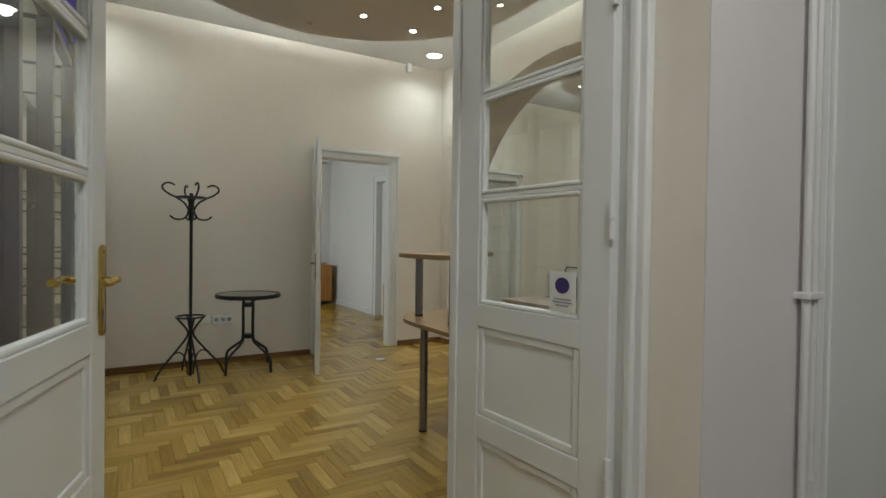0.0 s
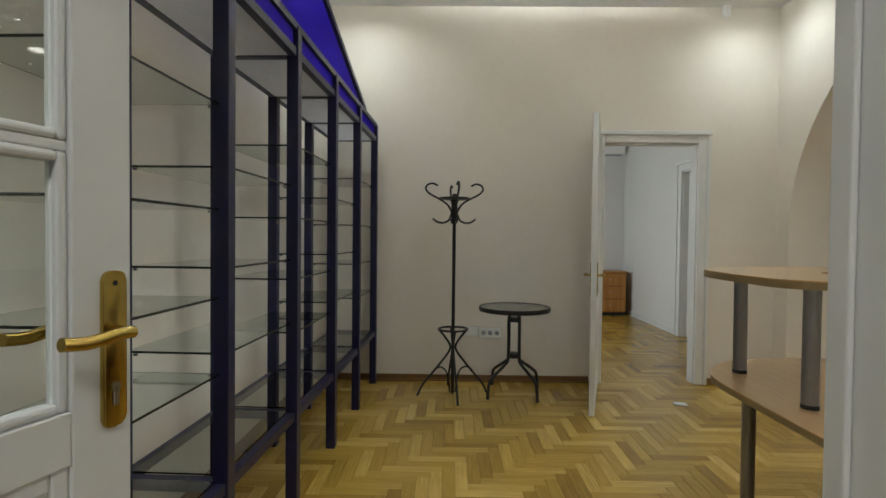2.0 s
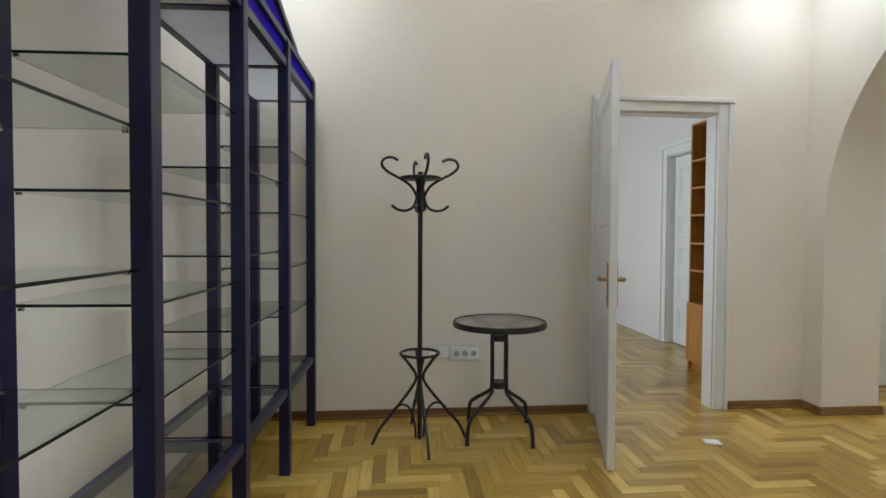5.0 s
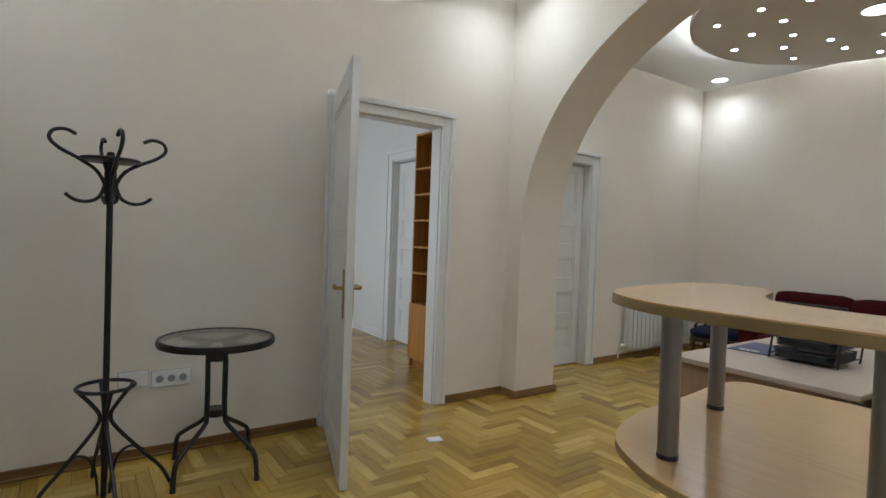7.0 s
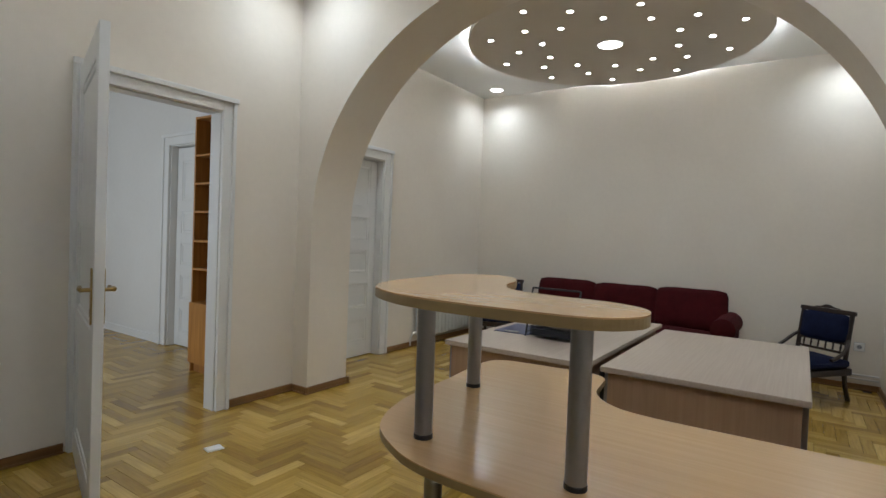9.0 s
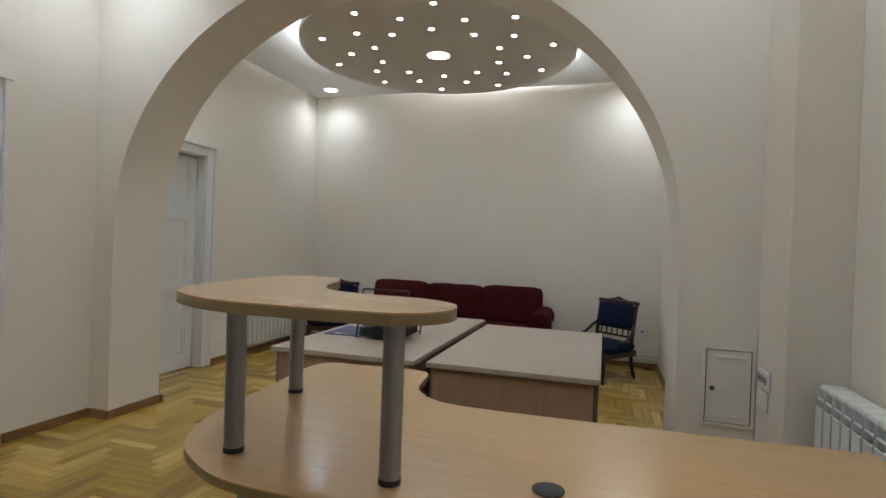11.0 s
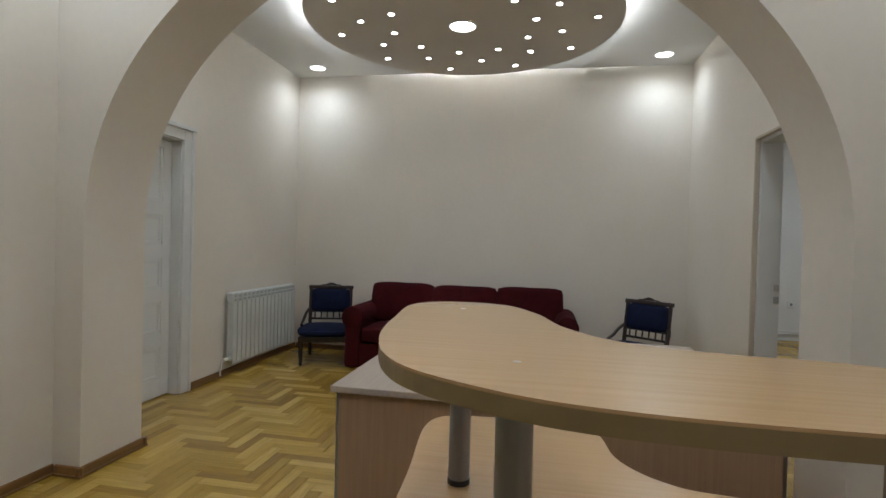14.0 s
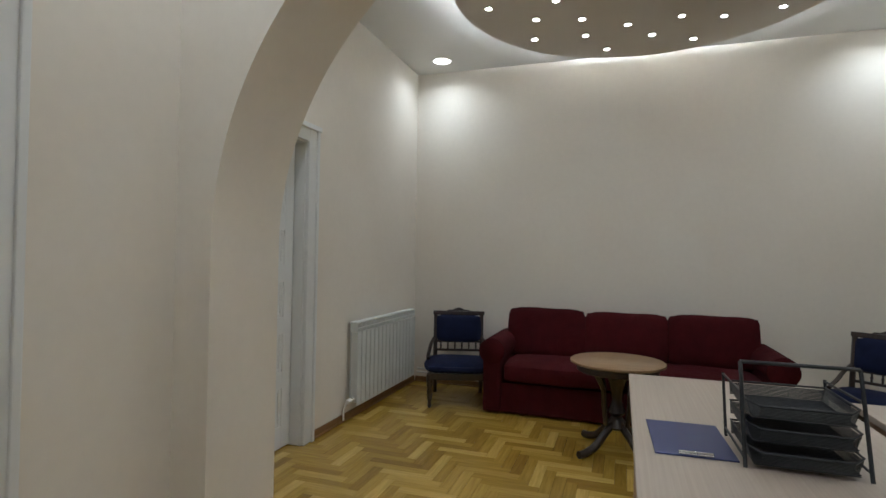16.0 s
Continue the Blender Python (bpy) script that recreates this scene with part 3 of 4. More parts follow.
# ---- ceilings: discs, downlights ----
def ceiling_disc(cx, cy, z, r, top, count, rings, bulb, dead=None):
    """rings: (share of the radius, first angle); dead: angle of the one lamp that is out."""
    root = thing("ceiling_disc", pose(cx, cy, 0), "dropped round taupe ceiling panel with many small lamps", "ceiling panel", "ceiling discs")
    n = 96
    bm = B()
    prism(bm, [(r * math.cos(2 * math.pi * i / n), r * math.sin(2 * math.pi * i / n)) for i in range(n)], z, z + 0.03, 0.004)
    part("panel", bm, M_DISC, root)
    part("upstand", lathe(B(), [(r - 0.014, z + 0.0305), (r - 0.002, z + 0.0305), (r - 0.002, z + 0.062), (r - 0.014, z + 0.062)], 96, None, True), M_DISC, root)
    bm = lathe(B(), [(r - 0.25, z + 0.031), (r - 0.25, top)], 64)
    part("hanger", bm, M_CEIL, root)
    tube_pts = [((r - 0.12) * math.cos(2 * math.pi * i / 64), (r - 0.12) * math.sin(2 * math.pi * i / 64), z + 0.052) for i in range(65)]
    part("light_strip", tube(B(), tube_pts, 0.012, 6), M_COVE, root, "glowing strip hidden above the panel")
    for ring, off in rings:
        for k in range(count):
            a = radians(off + 360 / count * k)
            dx, dy = ring * r * math.cos(a), ring * r * math.sin(a)
            s = part("small_lamp", lathe(B(), [(0.031, z - 0.004), (0.031, z + 0.001), (0.023, z + 0.001), (0.023, z - 0.004)], 20, Matrix.Translation((dx, dy, 0)), True), M_CHROME, root)
            part("bulb", lathe(B(), [(0.022, z - 0.0025), (0.022, z + 0.001)], 16, Matrix.Translation((dx, dy, 0))), M_GREYP if dead == (ring, k) else bulb, s)
    return root


ceiling_disc(*DISC1, CEIL1, 8, ((0.6, 21), (0.84, 44.5)), M_DOT1, (0.84, 1))
ceiling_disc(*DISC2, CEIL2, 10, ((0.472, 12), (0.652, 32), (0.840, 15.5)), M_DOT)


def downlight(x, y, z, r):
    root = thing("downlight", pose(x, y, z), "round recessed white downlight, lit", "downlight", "ceiling downlights")
    part("rim", lathe(B(), [(r + 0.014, -0.006), (r + 0.014, 0.0), (r, 0.0), (r, -0.008)], 32, None, True), M_PLASTIC, root, "", True)
    part("lens", lathe(B(), [(r - 0.001, -0.004), (r - 0.001, 0.001)], 32), M_LENS, root, "glowing lens")
    return root


for x, y in CORNERS1:
    downlight(x, y, CEIL1, 0.085)
for x, y in CORNERS2:
    downlight(x, y, CEIL2, 0.085)
for cx, cy, cz, cr in (DISC1, DISC2):
    downlight(cx, cy, cz, 0.11)
# fixtures added out of view at the hall and side room fills
for x, y, z, r in ((0.6, -0.6, 3.4, 0.2), (7.6, -0.4, 3.2, 0.2)):
    downlight(x, y, z, r)


# ---- reception counter ----
def flat(pts, n=7):
    return [(p.x, p.y) for p in spline([(x, y, 0) for x, y in pts], n, True)]


counter = thing("reception_counter", pose(0.064, 0.013, 0), "two-tier kidney-shaped beech laminate reception counter on grey tube legs", "counter")
UP = [(1.60, 2.55), (1.578, 2.72), (1.58, 2.95), (1.62, 3.10), (1.72, 3.24), (1.90, 3.32), (2.15, 3.36), (2.35, 3.375), (2.445, 3.30), (2.43, 3.15), (2.28, 3.06), (2.10, 3.005), (1.97, 2.91), (1.92, 2.76), (1.905, 2.61), (1.83, 2.50), (1.70, 2.475)]
Z_UP, Z_LO = 1.2, 0.775
top = part("upper_top", prism(B(), flat(UP), Z_UP - 0.004, Z_UP, 0.0015, 1), M_BEECH, counter, "kidney-shaped upper beech shelf")
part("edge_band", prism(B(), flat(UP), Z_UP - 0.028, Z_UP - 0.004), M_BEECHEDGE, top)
LO = [(1.60, 1.42), (1.60, 2.0), (1.602, 2.6), (1.61, 2.95), (1.67, 3.12), (1.79, 3.26), (2.02, 3.345), (2.35, 3.375), (2.66, 3.405), (2.78, 3.36), (2.81, 3.2), (2.83, 2.98), (2.80, 2.885), (2.70, 2.86), (2.55, 2.835), (2.44, 2.75), (2.395, 2.62), (2.395, 2.3), (2.415, 1.8), (2.435, 1.42), (2.42, 1.375), (2.0, 1.36), (1.64, 1.37)]
top = part("lower_top", prism(B(), flat(LO), Z_LO - 0.004, Z_LO, 0.0015, 1), M_BEECH, counter, "curved lower beech worktop")
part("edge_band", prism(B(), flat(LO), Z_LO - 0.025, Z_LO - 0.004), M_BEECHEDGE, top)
for x, y, lean in ((1.765, 3.079, -0.003), (2.306, 3.238, 0.0), (1.742, 2.62, 0.0)):
    p = part("upper_leg", rod(B(), (x, y, Z_LO + 0.001), (x, y - lean, Z_UP - 0.027), 0.026, 24), M_ALU, counter, "", True)
    part("foot_ring", lathe(B(), [(0.0275, Z_LO + 0.0005), (0.0275, Z_LO + 0.012), (0.0262, Z_LO + 0.014)], 24, Matrix.Translation((x, y, 0))), M_BLACK, p)
for x, y in ((1.797, 3.06), (1.75, 2.0), (2.25, 1.55), (1.75, 1.55), (2.6, 3.15)):
    p = part("floor_leg", rod(B(), (x, y, 0.012), (x, y, Z_LO - 0.024), 0.026, 24), M_ALU, counter, "", True)
    part("foot", lathe(B(), [(0.029, 0.0), (0.029, 0.012)], 24, Matrix.Translation((x, y, 0))), M_BLACK, p)
part("side_panel", box(B(), 2.33, 2.355, 1.62, 2.5, 0.06, Z_LO - 0.026, 0.002), M_DESKP, counter)
part("grommet", lathe(B(), [(0.038, Z_LO), (0.038, Z_LO + 0.004), (0.03, Z_LO + 0.006)], 28, Matrix.Translation((1.842, 2.258, 0))), M_BLACK, counter, "black cable grommet", True)
for x, y in ((1.765, 3.08), (2.306, 3.238), (1.742, 2.62)):
    part("screw_cap", lathe(B(), [(0.006, Z_UP + 0.0008), (0.0065, Z_UP + 0.0004)], 16, Matrix.Translation((x, y, 0))), M_BEECHEDGE, counter)


# ---- office desks ----
def desk(x0, x1, y0, y1, label):
    root = thing("office_desk", pose((x0 + x1) / 2, (y0 + y1) / 2, 0), label, "desk", "office desks")
    a, b = (x1 - x0) / 2, (y1 - y0) / 2
    part("desktop", box(B(), -a, a, -b, b, 0.722, 0.75, 0.004), M_DESK, root)
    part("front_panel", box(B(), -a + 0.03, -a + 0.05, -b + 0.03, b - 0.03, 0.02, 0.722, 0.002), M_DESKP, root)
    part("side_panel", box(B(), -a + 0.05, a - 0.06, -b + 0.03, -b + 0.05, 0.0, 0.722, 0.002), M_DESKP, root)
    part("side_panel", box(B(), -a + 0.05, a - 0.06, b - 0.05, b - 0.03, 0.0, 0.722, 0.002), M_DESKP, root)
    part("leg", box(B(), -a + 0.05, -a + 0.075, -b + 0.008, -b + 0.03, 0.0, 0.722, 0.002), M_ALU, root)
    part("leg", box(B(), -a + 0.05, -a + 0.075, b - 0.03, b - 0.008, 0.0, 0.722, 0.002), M_ALU, root)
    return root


desk(3.165, 4.85, 3.075, 3.922, "pale beech laminate office desk carrying letter trays")
desk(3.17, 4.61, 2.162, 3.01, "pale beech laminate office desk, bare top")
part_gap = thing("cable_duct", pose(3.95, 3.042, 0), "black cable channel between two desks", "cable duct")
part("channel", box(B(), -0.62, 0.62, -0.022, 0.022, 0.66, 0.70, 0.003), M_BLACK, part_gap)
part("post", box(B(), -0.6, -0.56, -0.02, 0.02, 0.0, 0.66, 0.003), M_BLACK, part_gap)
part("post", box(B(), 0.56, 0.6, -0.02, 0.02, 0.0, 0.66, 0.003), M_BLACK, part_gap)


# ---- letter trays, clipboard and leaflet stand on the desk ----
def letter_trays(m):
    """Three wire trays between two leaning end frames; front towards -x."""
    root = thing("letter_trays", m, "black wire three-tier letter tray on the desk", "letter tray")
    w, d = 0.31, 0.30
    for s in (-1, 1):
        y = s * w / 2
        bm = B()
        tube(bm, spline([(-0.10, y, 0.006), (-0.09, y, 0.04), (-0.03, y, 0.25), (-0.012, y, 0.30)], 5), 0.006)
        tube(bm, spline([(0.20, y, 0.006), (0.215, y, 0.03), (0.27, y, 0.21)], 5), 0.005)
        tube(bm, [(-0.092, y, 0.03), (0.215, y, 0.03)], 0.004)
        tube(bm, [(-0.04, y, 0.21), (0.27, y, 0.205)], 0.004)
        part("end_frame", bm, M_MESH, root, "", True)
    part("top_bar", tube(B(), [(-0.012, -w / 2, 0.30), (-0.012, w / 2, 0.30)], 0.006), M_MESH, root, "", True)
    for k in range(3):
        z, x = 0.022 + 0.064 * k, -0.105 + 0.014 * k
        t = new("tray")
        t.parent = root
        h0, e = 0.042, w / 2 - 0.012
        rim = [(x + 0.03, -e), (x + d, -e), (x + d, e), (x + 0.03, e), (x, e - 0.03), (x, -e + 0.03), (x + 0.03, -e)]
        part("rim", tube(B(), [(p, q, z + h0 - (0.008 if p < x + 0.01 else 0)) for p, q in rim], 0.0035, 6), M_MESH, t, "", True)
        bm = B()
        for i in range(22):
            xx = x + 0.014 + i * (d - 0.028) / 21
            tube(bm, [(xx, -e + 0.012, z), (xx, e - 0.012, z)], 0.0022, 5)
        for i in range(9):
            yy = -e + 0.02 + i * (2 * e - 0.04) / 8
            tube(bm, [(x + 0.012, yy, z - 0.002), (x + d - 0.012, yy, z - 0.002)], 0.0018, 5)
        box(bm, x + 0.012, x + d - 0.012, -e + 0.012, e - 0.012, z - 0.006, z - 0.0045)
        tagged(part("mesh_floor", bm, M_MESH, t), kind="stuff")
        for (ax, ay), (cx, cy) in (((x + 0.03, -e), (x + d, -e)), ((x + 0.03, e), (x + d, e)), ((x + d, -e), (x + d, e)), ((x, -e + 0.03), (x, e - 0.03))):
            bm = B()
            n = 9
            for i in range(n):
                zz = z + (h0 - 0.004) * i / n
                q = 0.012 * (1 - i / n)
                ix, iy = (0, math.copysign(q, -ay)) if ay == cy else (math.copysign(q, (x + d / 2) - ax), 0)
                tube(bm, [(ax + ix, ay + iy, zz), (cx + ix, cy + iy, zz)], 0.002, 5)
            tagged(part("mesh_side", bm, M_MESH, t), kind="stuff")
    return root


letter_trays(pose(3.70, 3.46, 0.75))

clip = thing("clipboard", pose(3.82, 3.745, 0.75, 0, 0, 2), "dark blue clipboard lying on the desk", "clipboard")
part("board", box(B(), -0.175, 0.185, -0.12, 0.12, 0.0005, 0.005, 0.002), M_CLIP, clip)
bm = box(B(), -0.172, -0.15, -0.05, 0.05, 0.005, 0.011, 0.002)
rod(bm, (-0.16, -0.05, 0.012), (-0.16, 0.05, 0.012), 0.003)
part("clip", bm, M_CHROME, clip, "steel clip")

# notice taped to the glass of the open door
note = thing("door_notice", LEAF_EAST @ pose(0.185, 0.012, 1.066) @ Matrix.Diagonal((0.88, 1, 0.76, 1)), "small white printed card standing against the door glass", "card")
part("card", box(B(), -0.06, 0.06, -0.002, 0.002, 0.0, 0.165, 0.0005), M_PAPER, note)
part("emblem", lathe(B(), [(0.033, 0.0), (0.033, 0.002)], 24, Matrix.Translation((0.0, 0.002, 0.11)) @ Matrix.Rotation(radians(-90), 4, "X")), M_PURPLE, note)
for i, (w, z) in enumerate(((0.08, 0.05), (0.09, 0.037), (0.06, 0.024))):
    part("print_line", box(B(), -w / 2, w / 2, 0.002, 0.003, z, z + 0.007), M_GREYP, note)


# ---- glass display cabinet ----
cab = thing("display_cabinet", pose(-0.055, 5.632, 0, 0, 0, 268.2), "navy metal display cabinet with glass shelves and blue gable", "display cabinet")
NB, DEP = 5, 0.37
POSTS = (0.0, 0.73, 1.46, 2.19, 2.92, 3.585)
LEN = POSTS[-1]
PW = 0.056


def roofline(s):
    """Top of the gable over the frieze rail."""
    return 2.295 + max(0.0, 0.37 * (1 - abs(s - LEN / 2) / (LEN / 2 - 0.5)))


FACE = Matrix(((1, 0, 0, 0), (0, 0, 1, 0), (0, 1, 0, 0), (0, 0, 0, 1)))


for i in range(NB + 1):
    s = POSTS[i]
    part("post", box(B(), s - PW / 2, s + PW / 2, -PW / 2, PW / 2, 0, 2.31, 0.003), M_BLUE, cab)
    part("post", box(B(), s - PW / 2, s + PW / 2, -DEP - PW / 2, -DEP + PW / 2, 0, 2.21, 0.003), M_BLUE, cab)
    for z in (0.45, 2.19):
        part("cross_rail", box(B(), s - PW / 2 + 0.003, s + PW / 2 - 0.003, -DEP + PW / 2, -PW / 2, z - 0.02, z + 0.02, 0.002), M_BLUE, cab)
for y in (0, -DEP):
    for z in (0.45, 2.19):
        for i in range(NB):
            part("rail", box(B(), POSTS[i] + PW / 2, POSTS[i + 1] - PW / 2, y - 0.019, y + 0.019, z - 0.02, z + 0.02, 0.002), M_BLUE, cab)
for i in range(NB):
    s0, s1 = POSTS[i] + PW / 2, POSTS[i + 1] - PW / 2
    part("frieze_panel", prism(B(), [(s0, 2.21), (s1, 2.21), (s1, 2.295), (s0, 2.295)], -0.006, 0.002, m=FACE), M_BLUEP, cab, "bright blue frieze panel")
    p = part("top_panel", box(B(), s0, s1, -DEP + 0.02, -0.02, 2.173, 2.179), M_FROST, cab, "pale frosted top panel")
    p = part("base_glass", box(B(), s0, s1, -DEP + 0.02, -0.02, 0.471, 0.477), M_SHELFG, cab, "glass bottom shelf")
    heights = (0.84, 1.102, 1.402, 1.755) if i % 2 == 0 else (0.898, 1.20, 1.553)
    for z in heights:
        p = part("glass_shelf", box(B(), s0 + 0.002, s1 - 0.002, -DEP + 0.004, -0.004, z, z + 0.008), M_SHELFG, cab, "glass shelf tinted for shade, with dark green edges")
        p.visible_shadow = False
        p.data.materials.append(M_GEDGE)
        for f in p.data.polygons:
            f.material_index = 0 if abs(f.normal.z) > 0.5 else 1
        bm = B()
        for ss in (s0, s1 - 0.008):
            for yy in (-DEP + 0.03, -0.04):
                box(bm, ss, ss + 0.008, yy, yy + 0.012, z - 0.009, z - 0.001)
        tagged(part("shelf_pin", bm, M_CHROME, cab), kind="stuff")
part("frieze_rail", box(B(), -PW / 2, LEN + PW / 2, -0.021, 0.021, 2.295, 2.33, 0.002), M_BLUE, cab)
part("gable_panel", prism(B(), [(0.62, 2.33), (LEN - 0.62, 2.33), (LEN / 2, 2.675)], -0.006, 0.002, m=FACE), M_BLUEP, cab, "bright blue triangular gable panel")
for a, b in ((0.5, LEN / 2), (LEN / 2, LEN - 0.5)):
    part("gable_rail", prism(B(), [(a, roofline(a) + 0.015), (b, roofline(b) + 0.015), (b, roofline(b) + 0.052), (a, roofline(a) + 0.052)], -0.021, 0.021, m=FACE), M_BLUE, cab)


# ---- coat stand and bistro table ----
def around(k, n, r, z, turn=0.0):
    a = 2 * math.pi * k / n + turn
    return (r * math.cos(a), r * math.sin(a), z)


stand = thing("coat_stand", pose(0.662, 5.29, 0) @ Matrix.Diagonal((1, 1, 0.985, 1)), "black bent-metal coat stand with curled hooks and an umbrella ring", "coat stand")
part("pole", rod(B(), (0, 0, 0.02), (0, 0, 1.69), 0.014, 16), M_BLACK, stand, "", True)
part("finial", lathe(B(), [(0.016, 1.685), (0.018, 1.69), (0.016, 1.705), (0.004, 1.708)], 16), M_BLACK, stand, "", True)
part("top_disc", lathe(B(), [(0.12, 1.658), (0.128, 1.662), (0.128, 1.672), (0.12, 1.676), (0.02, 1.676), (0.02, 1.658)], 32), M_BLACK, stand, "", True)
ring = [(0.12 * math.cos(2 * math.pi * i / 32), 0.12 * math.sin(2 * math.pi * i / 32), 0.565) for i in range(33)]
part("umbrella_ring", tube(B(), ring, 0.009), M_BLACK, stand, "", True)
part("clamp", lathe(B(), [(0.02, 1.455), (0.025, 1.47), (0.023, 1.53), (0.016, 1.56), (0.02, 1.60), (0.035, 1.655)], 16), M_BLACK, stand, "", True)
for k in range(4):
    tr = radians(8)

    def at(r, z):
        return around(k, 4, r, z, tr)

    part("hook", tube(B(), spline([at(0.014, 1.47), at(0.024, 1.55), at(0.06, 1.615), at(0.125, 1.66), at(0.20, 1.70), at(0.238, 1.74), at(0.225, 1.778), at(0.18, 1.79), at(0.138, 1.772)], 6), 0.0085), M_BLACK, stand, "curled coat hook", True)
    part("lower_hook", tube(B(), spline([at(0.016, 1.62), at(0.022, 1.55), at(0.045, 1.487), at(0.09, 1.463), at(0.14, 1.468), at(0.178, 1.495)], 6), 0.0085), M_BLACK, stand, "", True)
    part("leg", tube(B(), spline([at(0.12, 0.565), at(0.06, 0.49), at(0.022, 0.42), at(0.05, 0.35), at(0.16, 0.21), at(0.25, 0.10), at(0.295, 0.008)], 6), 0.0095), M_BLACK, stand, "", True)
    part("brace", tube(B(), spline([at(0.024, 0.03), at(0.034, 0.13), at(0.06, 0.215), at(0.11, 0.245), at(0.165, 0.215)], 6), 0.007), M_BLACK, stand, "", True)

bistro = thing("bistro_table", pose(1.182, 5.385, 0, 0, 0, -9) @ Matrix.Diagonal((1, 1, 0.985, 1)), "small round bistro table with a dark glass top", "table")
bistro_glass = part("glass_top", lathe(B(), [(0.285, 0.74), (0.285, 0.748), (0.0, 0.7481)], 48), M_TGLASS, bistro, "smoked rippled glass top", True)
part("rim", lathe(B(), [(0.284, 0.712), (0.30, 0.715), (0.304, 0.733), (0.298, 0.751), (0.285, 0.751), (0.284, 0.735)], 48, None, True), M_BLACK, bistro, "", True)
bm = B()
for k in range(2):
    merge(bm, box(B(), -0.28, 0.28, -0.012, 0.012, 0.716 + 0.001 * k, 0.724 + 0.001 * k), Matrix.Rotation(radians(45 + 90 * k), 4, "Z"))
bistro_glass.visible_shadow = False
part("top_bracket", bm, M_BLACK, bistro)
for k in range(4):
    sx, sy = (1 if k in (0, 3) else -1), (1 if k < 2 else -1)
    leg = spline([(sx * 0.17, sy * 0.17, 0.715), (sx * 0.05, sy * 0.05, 0.69), (sx * 0.045, sy * 0.045, 0.6), (sx * 0.045, sy * 0.045, 0.33), (sx * 0.06, sy * 0.06, 0.27), (sx * 0.15, sy * 0.155, 0.185), (sx * 0.19, sy * 0.20, 0.13), (sx * 0.20, sy * 0.215, 0.012)], 6)
    p = part("leg", tube(B(), leg, 0.0125, 10), M_BLACK, bistro, "", True)
    part("foot_cap", rod(B(), (sx * 0.20, sy * 0.215, 0), (sx * 0.20, sy * 0.215, 0.02), 0.0145), M_DARK, p)
for z in (0.64, 0.33):
    part("spreader", lathe(B(), [(0.052, z - 0.02), (0.058, z - 0.015), (0.058, z + 0.015), (0.052, z + 0.02)], 24), M_BLACK, bistro, "", True)


# ---- sockets and small fittings ----
def socket(m, w, h, outlets, label, cover=False):
    root = thing("wall_socket" if not cover else "blank_plate", m, label, "socket" if not cover else "plate")
    part("plate", box(B(), -w / 2, w / 2, -0.014, 0, -h / 2, h / 2, 0.003), M_PLASTIC, root)
    # grey border painted round the plate as its shadow outline
    part("rim", box(B(), -w / 2 - 0.003, w / 2 + 0.003, -0.003, 0, -h / 2 - 0.003, h / 2 + 0.003), M_GREYP, root)
    for i in range(outlets):
        x = (i - (outlets - 1) / 2) * (w / max(outlets, 1)) * 0.9
        o = part("outlet", lathe(B(), [(0.021, 0.0), (0.021, 0.003), (0.018, 0.003), (0.017, 0.001)], 20, Matrix.Translation((x, -0.014, 0)) @ Matrix.Rotation(radians(90), 4, "X")), M_GREYP, root)
        bm = B()
        for d in (-0.008, 0.008):
            lathe(bm, [(0.003, 0), (0.003, 0.0045)], 8, Matrix.Translation((x + d, -0.014, 0)) @ Matrix.Rotation(radians(90), 4, "X"))
        part("hole", bm, M_DARK, o)
    return root


socket(pose(0.812, YN, 0.46), 0.145, 0.085, 0, "white blank socket plate on the wall", True)
socket(pose(1.005, YN, 0.447), 0.205, 0.09, 3, "white triple socket above the skirting")
socket(pose(3.43, 1.43, 0.775, 0, 0, 180), 0.16, 0.085, 3, "white triple socket on the pier")
socket(pose(3.44, 1.43, 0.675, 0, 0, 180), 0.12, 0.08, 0, "white telephone socket plate on the pier")
socket(pose(X2, 1.72, 0.42, 0, 0, -90), 0.08, 0.08, 1, "white single socket on the wall")
socket(pose(9.9, -0.6, 0.55, 0, 0, -90), 0.08, 0.08, 1, "white single socket in the side room")

panel = thing("meter_hatch", pose(XA, 1.555, 0), "old white painted metal hatch in the wall", "hatch")
part("frame", box(box(box(box(B(), -0.012, 0, -0.118, -0.105, 0.49, 0.885), -0.012, 0, 0.105, 0.118, 0.49, 0.885), -0.012, 0, -0.105, 0.105, 0.49, 0.503), -0.012, 0, -0.105, 0.105, 0.872, 0.885), M_WALL, panel)
# dark sheet behind the door, giving the gap round it its shade
part("gap_shade", box(B(), -0.003, 0, -0.105, 0.105, 0.503, 0.872), M_DARK, panel)
part("door", box(B(), -0.008, -0.001, -0.1, 0.1, 0.507, 0.868, 0.002), M_WALL, panel)
for z in (0.535, 0.83):
    part("moulding", box(B(), -0.013, -0.008, -0.07, 0.06, z, z + 0.01, 0.002), M_WALL, panel)
part("knob", lathe(B(), [(0.004, 0), (0.004, 0.012), (0.011, 0.016), (0.011, 0.022), (0.004, 0.026)], 14, Matrix.Translation((-0.008, 0.075, 0.68)) @ Matrix.Rotation(radians(-90), 4, "Y")), M_DARK, panel, "", True)

cable = thing("wall_cable", pose(0, 0, 0), "thin painted cable running from the socket", "cable")
part("cable", tube(tube(B(), [(3.555, 1.426, 0.63), (3.558, 1.426, 0.1)], 0.004, 6), [(3.47, 1.426, 0.63), (3.18, 1.426, 0.52)], 0.004, 6), M_PIPE, cable)

